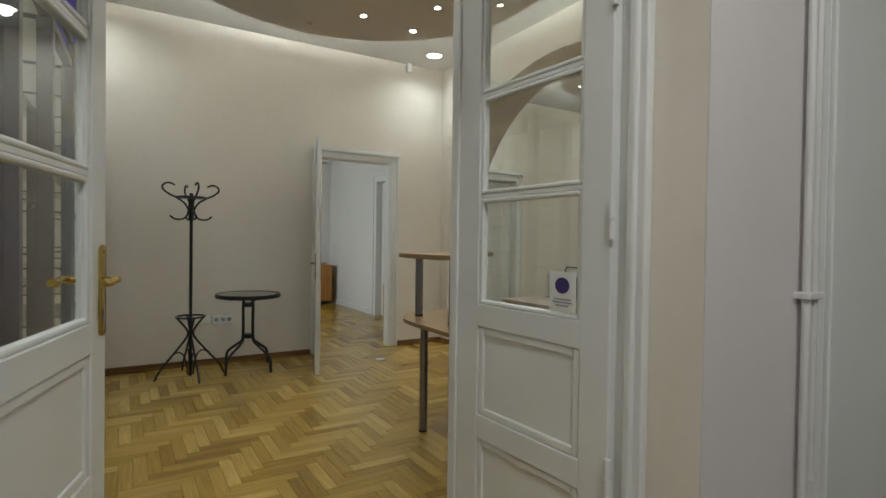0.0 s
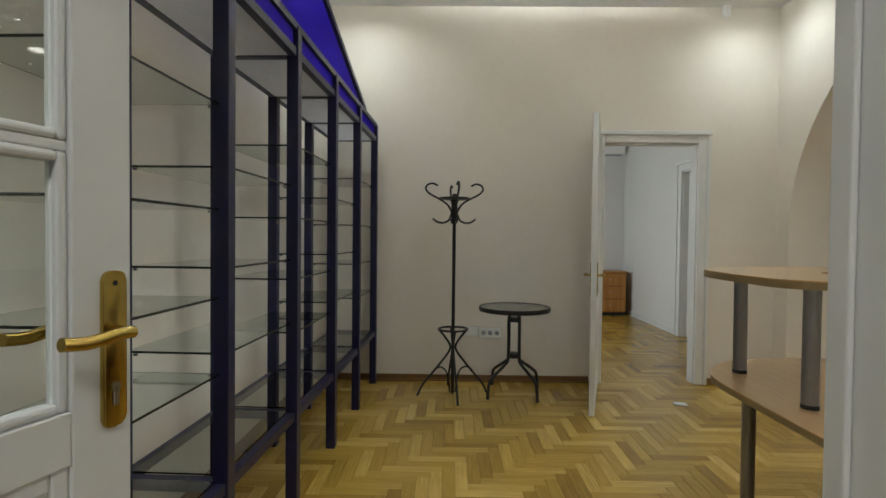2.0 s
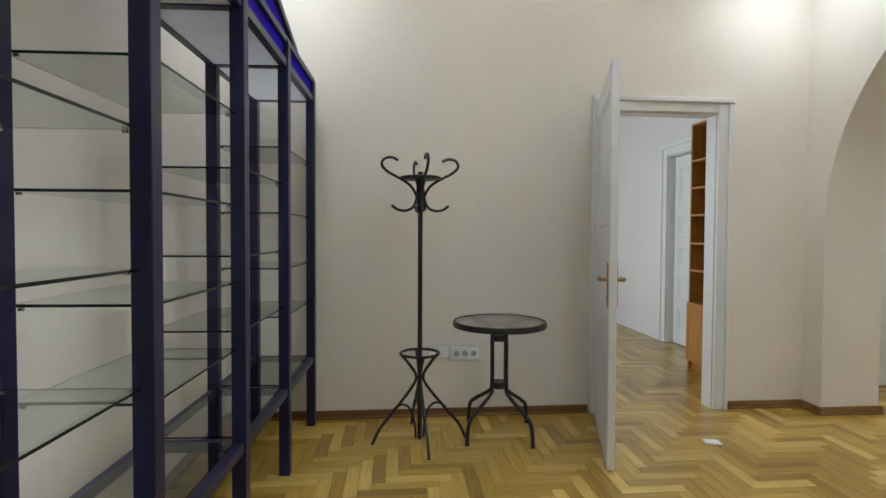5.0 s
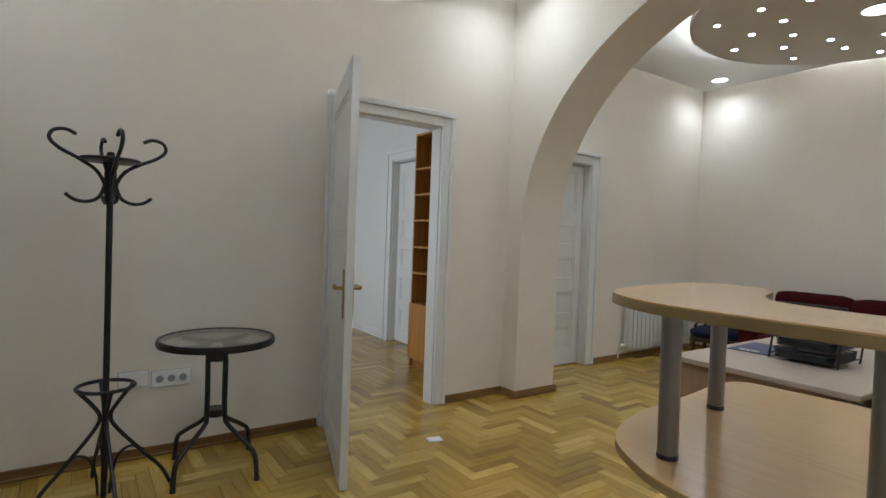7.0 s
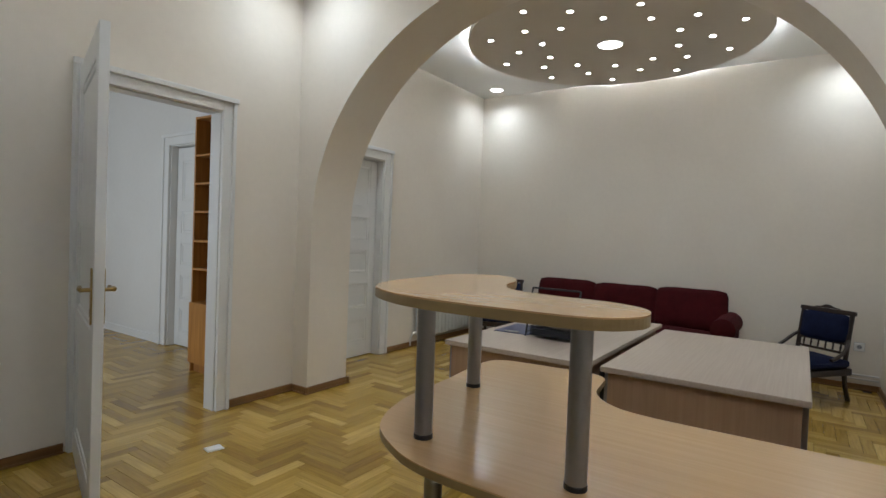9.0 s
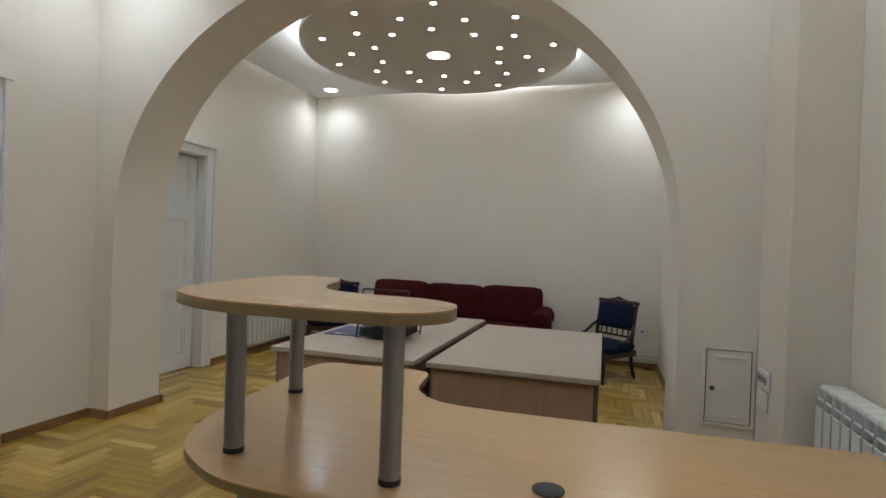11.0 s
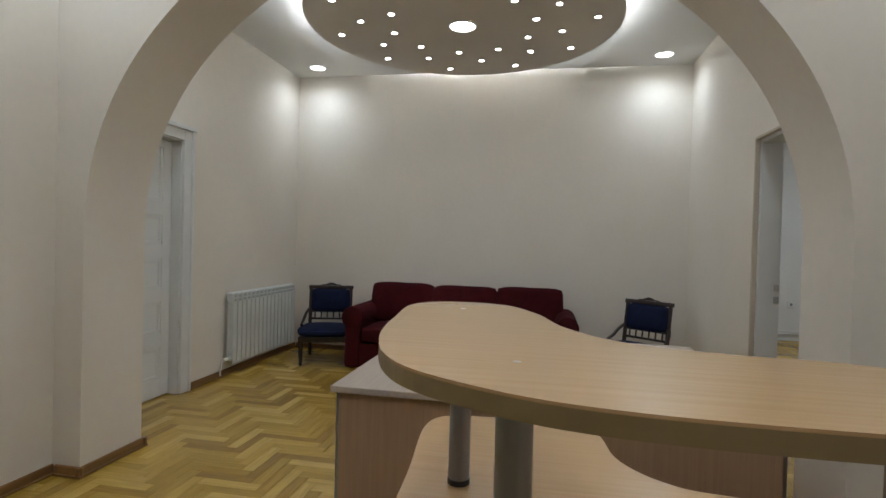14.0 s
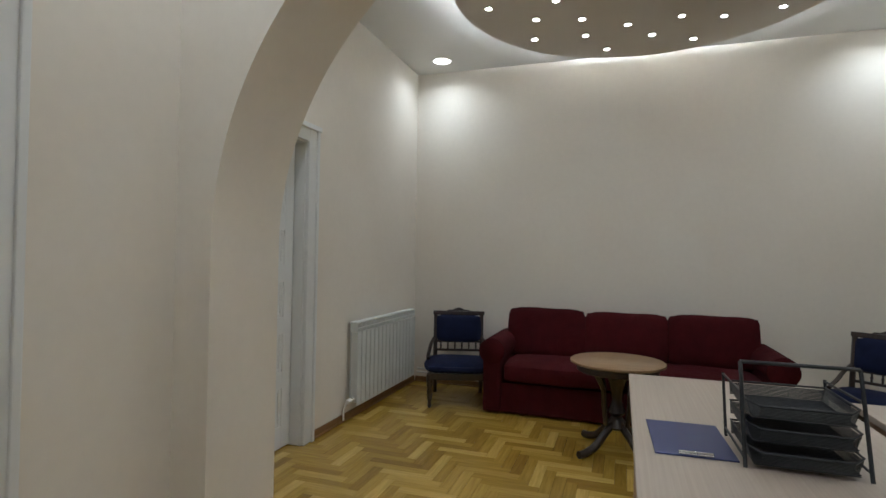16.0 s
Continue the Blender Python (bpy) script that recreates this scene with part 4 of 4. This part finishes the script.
sensor = thing("alarm_sensor", pose(3.07, YN, 3.36), "small white alarm sensor on a wall bracket", "sensor")
part("bracket", box(B(), -0.012, 0.012, -0.05, 0, 0.0, 0.03, 0.003), M_PLASTIC, sensor)
part("body", box(B(), -0.03, 0.03, -0.09, -0.045, -0.06, 0.05, 0.01), M_PLASTIC, sensor)

slip = thing("paper_slip", pose(2.485, 5.128, 0.0, 0, 0, -12), "small folded white paper lying on the parquet", "paper")
bm = box(B(), -0.05, 0.05, -0.035, 0.035, 0.002, 0.006, 0.001)
box(bm, -0.048, 0.046, -0.033, 0.034, 0.0065, 0.011, 0.001)
part("sheet", bm, M_PAPER, slip)

pipes = thing("heating_pipes", pose(0, 0, 0), "pair of white painted heating pipes with a clamp", "pipe")
for x in (1.81, 1.85):
    part("pipe", rod(B(), (x, HALL - 0.03, 0.6 if x > 1.83 else 0), (x, HALL - 0.03, 3.4), 0.012), M_PIPE, pipes, "", True)
part("clamp", box(B(), 1.79, 1.87, HALL - 0.05, HALL, 1.13, 1.15, 0.004), M_PIPE, pipes)


# ---- radiators ----
def radiator(m, n, h, label, pitch=0.08, d=0.085, z0=0.1):
    root = thing("radiator", m, label, "radiator")
    fin = B()
    w, top = pitch - 0.012, z0 + h
    box(fin, -w / 2, w / 2, -d - 0.004, -d, z0, top - 0.085, 0.003)
    box(fin, -0.012, 0.012, -d, -0.03, z0 + 0.02, top - 0.09, 0.003)
    box(fin, -w / 2 + 0.006, w / 2 - 0.006, -0.035, -0.031, z0 + 0.01, top - 0.03, 0.002)
    box(fin, -pitch / 2 + 0.001, pitch / 2 - 0.001, -d * 0.93, -0.032, top - 0.022, top, 0.008)
    box(fin, -w / 2, -w / 2 + 0.005, -d, -0.035, top - 0.085, top - 0.012, 0.002)
    box(fin, w / 2 - 0.005, w / 2, -d, -0.035, top - 0.085, top - 0.012, 0.002)
    for y, z in ((-d - 0.002, top - 0.088), (-d * 0.97, top - 0.054)):
        box(fin, -w / 2, w / 2, y - 0.003, y + 0.004, z - 0.004, z + 0.004, 0.002)
    box(fin, -w / 2, w / 2, -d * 0.7, -d * 0.68, top - 0.085, top - 0.014)
    rod(fin, (-pitch / 2, -d / 2 - 0.012, z0 + 0.05), (pitch / 2, -d / 2 - 0.012, z0 + 0.05), 0.018)
    first = part("section", fin, M_RAD, root)
    for i in range(n):
        ob = first if i == 0 else new("section", first.data)
        ob.parent = root
        ob.location = ((i - (n - 1) / 2) * pitch, 0, 0)
    e = n * pitch / 2
    bm = B()
    rod(bm, (-e - 0.05, -d / 2 - 0.012, z0 + 0.05), (-e, -d / 2 - 0.012, z0 + 0.05), 0.011)
    tube(bm, spline([(-e - 0.05, -d / 2 - 0.012, z0 + 0.05), (-e - 0.07, -d / 2, z0 + 0.03), (-e - 0.075, -0.03, 0.09), (-e - 0.075, -0.03, 0.02)], 4), 0.009)
    part("feed_pipe", bm, M_PIPE, root, "", True)
    part("valve", lathe(B(), [(0.018, 0), (0.02, 0.01), (0.02, 0.045), (0.014, 0.055)], 16, Matrix.Translation((-e - 0.02, -d / 2 - 0.012, z0 + 0.05)) @ Matrix.Rotation(radians(-90), 4, "Y")), M_PLASTIC, root, "", True)
    for x in (-e * 0.6, e * 0.6):
        part("bracket", box(B(), x - 0.008, x + 0.008, -0.03, 0, z0 + h - 0.12, z0 + h - 0.09), M_PIPE, root)
    return root


radiator(pose(6.36, Y2N, 0), 16, 0.69, "white aluminium sectional radiator under the plain wall", 0.08, 0.1, 0.12)
radiator(pose(2.44, YS, 0, 0, 0, 180), 17, 0.69, "white aluminium sectional radiator behind the counter", 0.08, 0.13, 0.15)
pipe = thing("skirting_pipe", pose(0, 0, 0), "thin white heating pipes above the skirting", "pipe")
for z in (0.11, 0.15):
    part("pipe", rod(B(), (X2 - 0.035, 5.35, z), (X2 - 0.035, Y2N - 0.06, z), 0.009), M_PIPE, pipe, "", True)
    part("pipe", rod(B(), (X2 - 0.035, Y2S + 0.02, z), (X2 - 0.035, 2.6, z), 0.009), M_PIPE, pipe, "", True)


for z in (0.11, 0.15):
    part("pipe", rod(B(), (9.865, -1.9, z), (9.865, 1.2, z), 0.009), M_PIPE, pipe, "", True)


# ---- sofa ----
def cushion(x0, x1, y0, y1, z0, z1, puff=0.03, bev=0.05):
    """Soft block with rounded edges and bulging faces."""
    bm = box(B(), x0, x1, y0, y1, z0, z1)
    bmesh.ops.subdivide_edges(bm, edges=bm.edges[:], cuts=7, use_grid_fill=True)
    c = Vector(((x0 + x1) / 2, (y0 + y1) / 2, (z0 + z1) / 2))
    hs = Vector(((x1 - x0) / 2, (y1 - y0) / 2, (z1 - z0) / 2))
    for v in bm.verts:
        d = v.co - c
        u = [d[i] / hs[i] for i in range(3)]
        for i in range(3):
            j, k = (i + 1) % 3, (i + 2) % 3
            over = max(0.0, hs[i] - bev)
            bulge = puff * (1 - u[j] ** 2) * (1 - u[k] ** 2)
            d[i] = d[i] + (bulge if u[i] > 0.99 else -bulge if u[i] < -0.99 else 0)
        inner = Vector([max(-(hs[i] - bev), min(hs[i] - bev, d[i])) for i in range(3)])
        off = d - inner
        if off.length > bev and max(abs(q) for q in u) > 0.99:
            n = sum(1 for q in off if abs(q) > bev * 0.6)
            if n > 1:
                d = inner + off.normalized() * bev
        v.co = c + d + 0.006 * Vector((noise.noise(v.co * 5), noise.noise(v.co * 5 + Vector((7, 0, 0))), noise.noise(v.co * 5 + Vector((0, 9, 0)))))
    return bm


sofa = thing("sofa", pose(X2 - 0.06, 3.925, 0), "wine red fabric three-seat sofa with rolled arms", "sofa")
SW = 1.10
part("base", cushion(-0.80, -0.05, -SW + 0.03, SW - 0.03, 0.015, 0.28, 0.005, 0.02), M_RED, sofa, "", True)
part("back", cushion(-0.22, 0.0, -SW + 0.05, SW - 0.05, 0.28, 0.72, 0.01, 0.05), M_RED, sofa, "", True)
for s in (-1, 1):
    y = s * (SW - 0.0)
    arm = part("arm", cushion(-0.82, -0.08, y - 0.085, y + 0.085, 0.015, 0.52, 0.005, 0.03), M_RED, sofa, "", True)
    bm = lathe(B(), [(0.0, -0.02), (0.09, -0.015), (0.112, 0.0), (0.112, 0.72), (0.09, 0.74)], 28, Matrix.Translation((-0.83, y, 0.545)) @ Matrix.Rotation(radians(90), 4, "Y"))
    part("arm_roll", bm, M_RED, arm, "", True)
for k in range(2):
    y0 = -SW + 0.10 + k * (2 * SW - 0.2) / 2
    part("seat_cushion", cushion(-0.84, -0.20, y0 + 0.004, y0 + (2 * SW - 0.2) / 2 - 0.004, 0.285, 0.45, 0.02, 0.04), M_RED, sofa, "", True)
for k in range(3):
    wdt = (2 * SW - 0.06) / 3
    y0 = -SW + 0.03 + k * wdt
    ob = part("back_cushion", cushion(-0.11, 0.10, 0.006, wdt - 0.006, 0, 0.43, 0.016, 0.04), M_RED, sofa, "", True)
    ob.matrix_local = pose(-0.235, y0, 0.44 - 0.012 * (k % 2), 0, 10 + 2 * (k == 1), 0)


# ---- antique chairs ----
def antique_chair(m, label):
    """Low nursing chair with turned legs, spindles and blue upholstery; faces -x."""
    root = thing("antique_chair", m, label, "chair", "antique chairs")
    for x, y in ((-0.26, -0.24), (-0.26, 0.24)):
        part("front_leg", lathe(B(), [(0.012, 0), (0.016, 0.02), (0.013, 0.05), (0.02, 0.09), (0.024, 0.16), (0.018, 0.19), (0.027, 0.215), (0.022, 0.235), (0.028, 0.26), (0.028, 0.32)], 16, Matrix.Translation((x, y, 0))), M_DWOOD, root, "turned wooden leg", True)
    for y in (-0.21, 0.21):
        part("back_leg", tube(B(), spline([(0.30, y, 0.0), (0.25, y, 0.16), (0.235, y, 0.32), (0.25, y, 0.5), (0.30, y, 0.84)], 5), 0.019, 8), M_DWOOD, root, "", True)
    part("seat_rail", box(B(), -0.285, 0.25, -0.265, 0.265, 0.27, 0.335, 0.008), M_DWOOD, root)
    part("seat", cushion(-0.29, 0.235, -0.265, 0.265, 0.335, 0.42, 0.03, 0.035), M_NAVY, root, "navy blue sprung seat", True)

    def tilt(z):
        return 0.25 + (z - 0.5) * 0.147

    back = part("backrest", cushion(-0.03, 0.025, -0.195, 0.195, 0, 0.27, 0.015, 0.02), M_NAVY, root, "navy blue upholstered back", True)
    back.matrix_local = pose(tilt(0.56), 0, 0.565, 0, 8.4, 0)
    rail = part("top_rail", cushion(-0.02, 0.02, -0.235, 0.235, 0, 0.045, 0.0, 0.008), M_DWOOD, root, "", True)
    rail.matrix_local = pose(tilt(0.835), 0, 0.835, 0, 8.4, 0)
    crest = spline([(a, b, 0) for a, b in [(-0.11, 0), (-0.09, 0.012), (-0.06, 0.012), (-0.03, 0.028), (0, 0.036), (0.03, 0.028), (0.06, 0.012), (0.09, 0.012), (0.11, 0)]], 3)
    c = part("crest", prism(B(), [(p.x, p.y) for p in crest], -0.013, 0.013, m=Matrix(((0, 0, 1, 0), (1, 0, 0, 0), (0, 1, 0, 0), (0, 0, 0, 1)))), M_DWOOD, root, "carved crest")
    c.matrix_local = pose(tilt(0.88), 0, 0.88, 0, 8.4, 0)
    for z, h in ((0.545, 0.025), (0.455, 0.025)):
        r = part("cross_rail", box(B(), -0.014, 0.014, -0.2, 0.2, 0, h, 0.004), M_DWOOD, root)
        r.matrix_local = pose(tilt(z), 0, z, 0, 8.4, 0)
    for k in range(6):
        y = -0.16 + 0.064 * k
        sp = part("spindle", lathe(B(), [(0.006, 0), (0.009, 0.01), (0.006, 0.02), (0.011, 0.033), (0.006, 0.048), (0.009, 0.058), (0.006, 0.066)], 10), M_DWOOD, root, "", True)
        sp.matrix_local = pose(tilt(0.48), y, 0.48, 0, 8.4, 0)
    for s in (-1, 1):
        part("arm_scroll", tube(B(), spline([(tilt(0.6), s * 0.215, 0.60), (0.2, s * 0.245, 0.545), (0.12, s * 0.26, 0.48), (0.03, s * 0.268, 0.44), (-0.02, s * 0.265, 0.425)], 5), 0.016), M_DWOOD, root, "", True)
    return root


CHAIR = Matrix.Diagonal((1, 1.09, 0.925, 1))
antique_chair(pose(6.65, 5.42, 0, 0, 0, 18) @ CHAIR, "dark carved low chair with navy upholstery beside the radiator")
antique_chair(pose(6.535, 2.19, 0, 0, 0, -38) @ CHAIR, "dark carved low chair with navy upholstery beside the sofa")

rt = thing("pedestal_table", pose(5.80, 3.985, 0), "round wooden pedestal table with carved dark base", "table")
part("tabletop", lathe(B(), [(0.0, 0.615), (0.31, 0.617), (0.325, 0.625), (0.325, 0.638), (0.315, 0.645), (0.0, 0.6455)], 56), M_TWOOD, rt, "round mid-brown top", True)
part("apron", lathe(B(), [(0.27, 0.565), (0.28, 0.57), (0.28, 0.615), (0.27, 0.616)], 40), M_DWOOD, rt, "", True)
part("column", lathe(B(), [(0.05, 0.16), (0.075, 0.18), (0.06, 0.215), (0.035, 0.25), (0.06, 0.28), (0.05, 0.31), (0.035, 0.36), (0.045, 0.45), (0.07, 0.53), (0.1, 0.566)], 28), M_DWOOD, rt, "", True)
for k in range(4):
    a = radians(45 + 90 * k)
    c, sn = math.cos(a), math.sin(a)
    part("foot", tube(B(), spline([(0.04 * c, 0.04 * sn, 0.2), (0.12 * c, 0.12 * sn, 0.13), (0.2 * c, 0.2 * sn, 0.06), (0.29 * c, 0.29 * sn, 0.028), (0.34 * c, 0.34 * sn, 0.026)], 5), 0.026, 10), M_DWOOD, rt, "curved claw foot", True)
    part("bracket", tube(B(), spline([(0.10 * c, 0.10 * sn, 0.2), (0.12 * c, 0.12 * sn, 0.33), (0.13 * c, 0.13 * sn, 0.45), (0.2 * c, 0.2 * sn, 0.566)], 5), 0.017, 8), M_DWOOD, rt, "", True)


# ---- back room ----
bc = thing("bookcase", pose(3.355, 6.46, 0), "tall honey pine bookcase with open shelves over a cupboard", "bookcase")
W2, HT, DP = 0.46, 2.37, 0.43
part("side", box(B(), 0, DP, W2 - 0.02, W2, 0.0, HT, 0.002), M_PINE, bc)
part("side", box(B(), 0, DP, -W2, -W2 + 0.02, 0.0, HT, 0.002), M_PINE, bc)
part("back", box(B(), DP - 0.01, DP, -W2 + 0.02, W2 - 0.02, 0.08, HT), M_PINEI, bc)
for z in (0.63, 0.95, 1.21, 1.48, 1.74, 2.0, 2.345):
    part("shelf", box(B(), 0.0, DP - 0.01, -W2 + 0.02, W2 - 0.02, z, z + 0.02, 0.002), M_PINE, bc)
for y0 in (-W2 + 0.003, 0.003):
    part("cupboard_door", box(B(), -0.02, -0.001, y0, y0 + W2 - 0.006, 0.09, 0.65, 0.003), M_PINE, bc)
part("plinth", box(B(), 0.03, 0.045, -W2 + 0.02, W2 - 0.02, 0.0, 0.088), M_PINEI, bc)

dr = thing("drawer_unit", pose(3.38, 10.2, 0), "light brown wooden drawer unit against the far wall", "drawer unit")
part("body", box(B(), -0.28, 0.28, -0.2, 0.25, 0.06, 0.74, 0.003), M_PINE, dr)
part("top", box(B(), -0.3, 0.3, -0.23, 0.27, 0.74, 0.765, 0.003), M_PINE, dr)
for i in range(3):
    d = part("drawer", box(B(), -0.27, 0.27, -0.22, -0.201, 0.08 + 0.22 * i, 0.285 + 0.22 * i, 0.003), M_PINE, dr)
    part("knob", lathe(B(), [(0.006, 0), (0.012, 0.012), (0.012, 0.02)], 12, Matrix.Translation((0, -0.22, 0.185 + 0.22 * i)) @ Matrix.Rotation(radians(90), 4, "X")), M_CHROME, d)
part("plinth", box(B(), -0.26, 0.26, -0.17, 0.23, 0.0, 0.06), M_BLACK, dr)

ac = thing("air_conditioner", pose(3.3, 10.5, 2.82), "white wall-mounted air conditioner", "air conditioner")
part("body", box(B(), -0.42, 0.42, -0.2, -0.002, 0.0, 0.28, 0.03, 3), M_PLASTIC, ac)
part("louvre", box(B(), -0.36, 0.36, -0.19, -0.05, -0.012, 0.003, 0.003), M_GREYP, ac)
part("pipe", rod(B(), (0.48, -0.03, -2.0), (0.48, -0.03, 0.1), 0.02), M_PIPE, ac, "", True)


# ---- herringbone parquet ----
PL, PWD = 0.35, 0.07
FLOORS = [(X0, XB, HALL, 5.95), (XB, X2, Y2S - 0.2, 6.36), (3.787, 9.9, -2.0, 1.4), (0.0, 4.0, 5.95, 10.5)]
sub = setting("floor", box(box(B(), -0.8, 10.1, -2.4, 10.7, -0.06, -0.012), -0.8, 3.6, -2.4, HALL, -0.012, -0.001), M_SUB, "oak herringbone parquet floor, varnished", "floor")


def board_mesh():
    me = bpy.data.meshes.new("parquet_block")
    a, b, e = PL / 2 - 0.0006, PWD / 2 - 0.0006, 0.0012
    vs = [(sx * a, sy * b, -0.012) for sx, sy in ((-1, -1), (1, -1), (1, 1), (-1, 1))]
    vs += [(sx * a, sy * b, -e) for sx, sy in ((-1, -1), (1, -1), (1, 1), (-1, 1))]
    vs += [(sx * (a - e), sy * (b - e), 0) for sx, sy in ((-1, -1), (1, -1), (1, 1), (-1, 1))]
    fs = [(8, 9, 10, 11)]
    for i in range(4):
        j = (i + 1) % 4
        fs += [(i, j, j + 4, i + 4), (i + 4, j + 4, j + 8, i + 8)]
    me.from_pydata(vs, [], fs)
    uv = me.uv_layers.new(name="board")
    for l in me.loops:
        uv.data[l.index].uv = me.vertices[l.vertex_index].co[:2]
    me.materials.append(M_PARQ)
    return me, vs, fs


BOARD, BV, BF = board_mesh()
SPIN = 0.0
places = []
N = 130
for k in range(-N, N):
    for q in range(-16, 19):
        ox = 2 * PL * q
        for horiz in (True, False):
            if horiz:
                u, v = k * PWD + PL / 2 + ox, k * PWD + PWD / 2
            else:
                u, v = k * PWD + PL + PWD / 2 + ox, k * PWD + PWD - PL / 2
            x = u * math.cos(SPIN) - v * math.sin(SPIN) + 2.0
            y = u * math.sin(SPIN) + v * math.cos(SPIN) + 3.5
            if any(a - 0.05 < x < b + 0.05 and c - 0.05 < y < d + 0.05 for a, b, c, d in FLOORS):
                places.append((x, y, SPIN + (0 if horiz else math.pi / 2)))
near = [p for p in places if 0.0 < p[0] < 3.2 and 3.3 < p[1] < 5.6]
near.sort(key=lambda p: (p[0] - 1.6) ** 2 + (p[1] - 4.5) ** 2)
single = set(near[:300])
for x, y, a in near[:300]:
    ob = new("parquet_block", BOARD)
    ob.parent = sub
    ob.location = (x, y, 0.0004 * math.sin(37 * x + 51 * y))
    ob.rotation_euler = (0.0006 * math.sin(91 * x), 0.0006 * math.sin(77 * y), a)
verts, faces, uvs = [], [], []
for x, y, a in places:
    if (x, y, a) in single:
        continue
    base = len(verts)
    c, s = math.cos(a), math.sin(a)
    dz = 0.0004 * math.sin(37 * x + 51 * y)
    verts += [(x + vx * c - vy * s, y + vx * s + vy * c, vz + dz) for vx, vy, vz in BV]
    for f in BF:
        faces.append(tuple(base + i for i in f))
        uvs += [BV[i][:2] for i in f]
me = bpy.data.meshes.new("parquet_blocks")
me.from_pydata(verts, [], faces)
lay = me.uv_layers.new(name="board")
lay.data.foreach_set("uv", np.array(uvs, dtype=np.float32).ravel())
me.materials.append(M_PARQ)
rest = tagged(new("parquet_blocks", me), "oak herringbone parquet blocks", "", "", "stuff")
rest.parent = sub
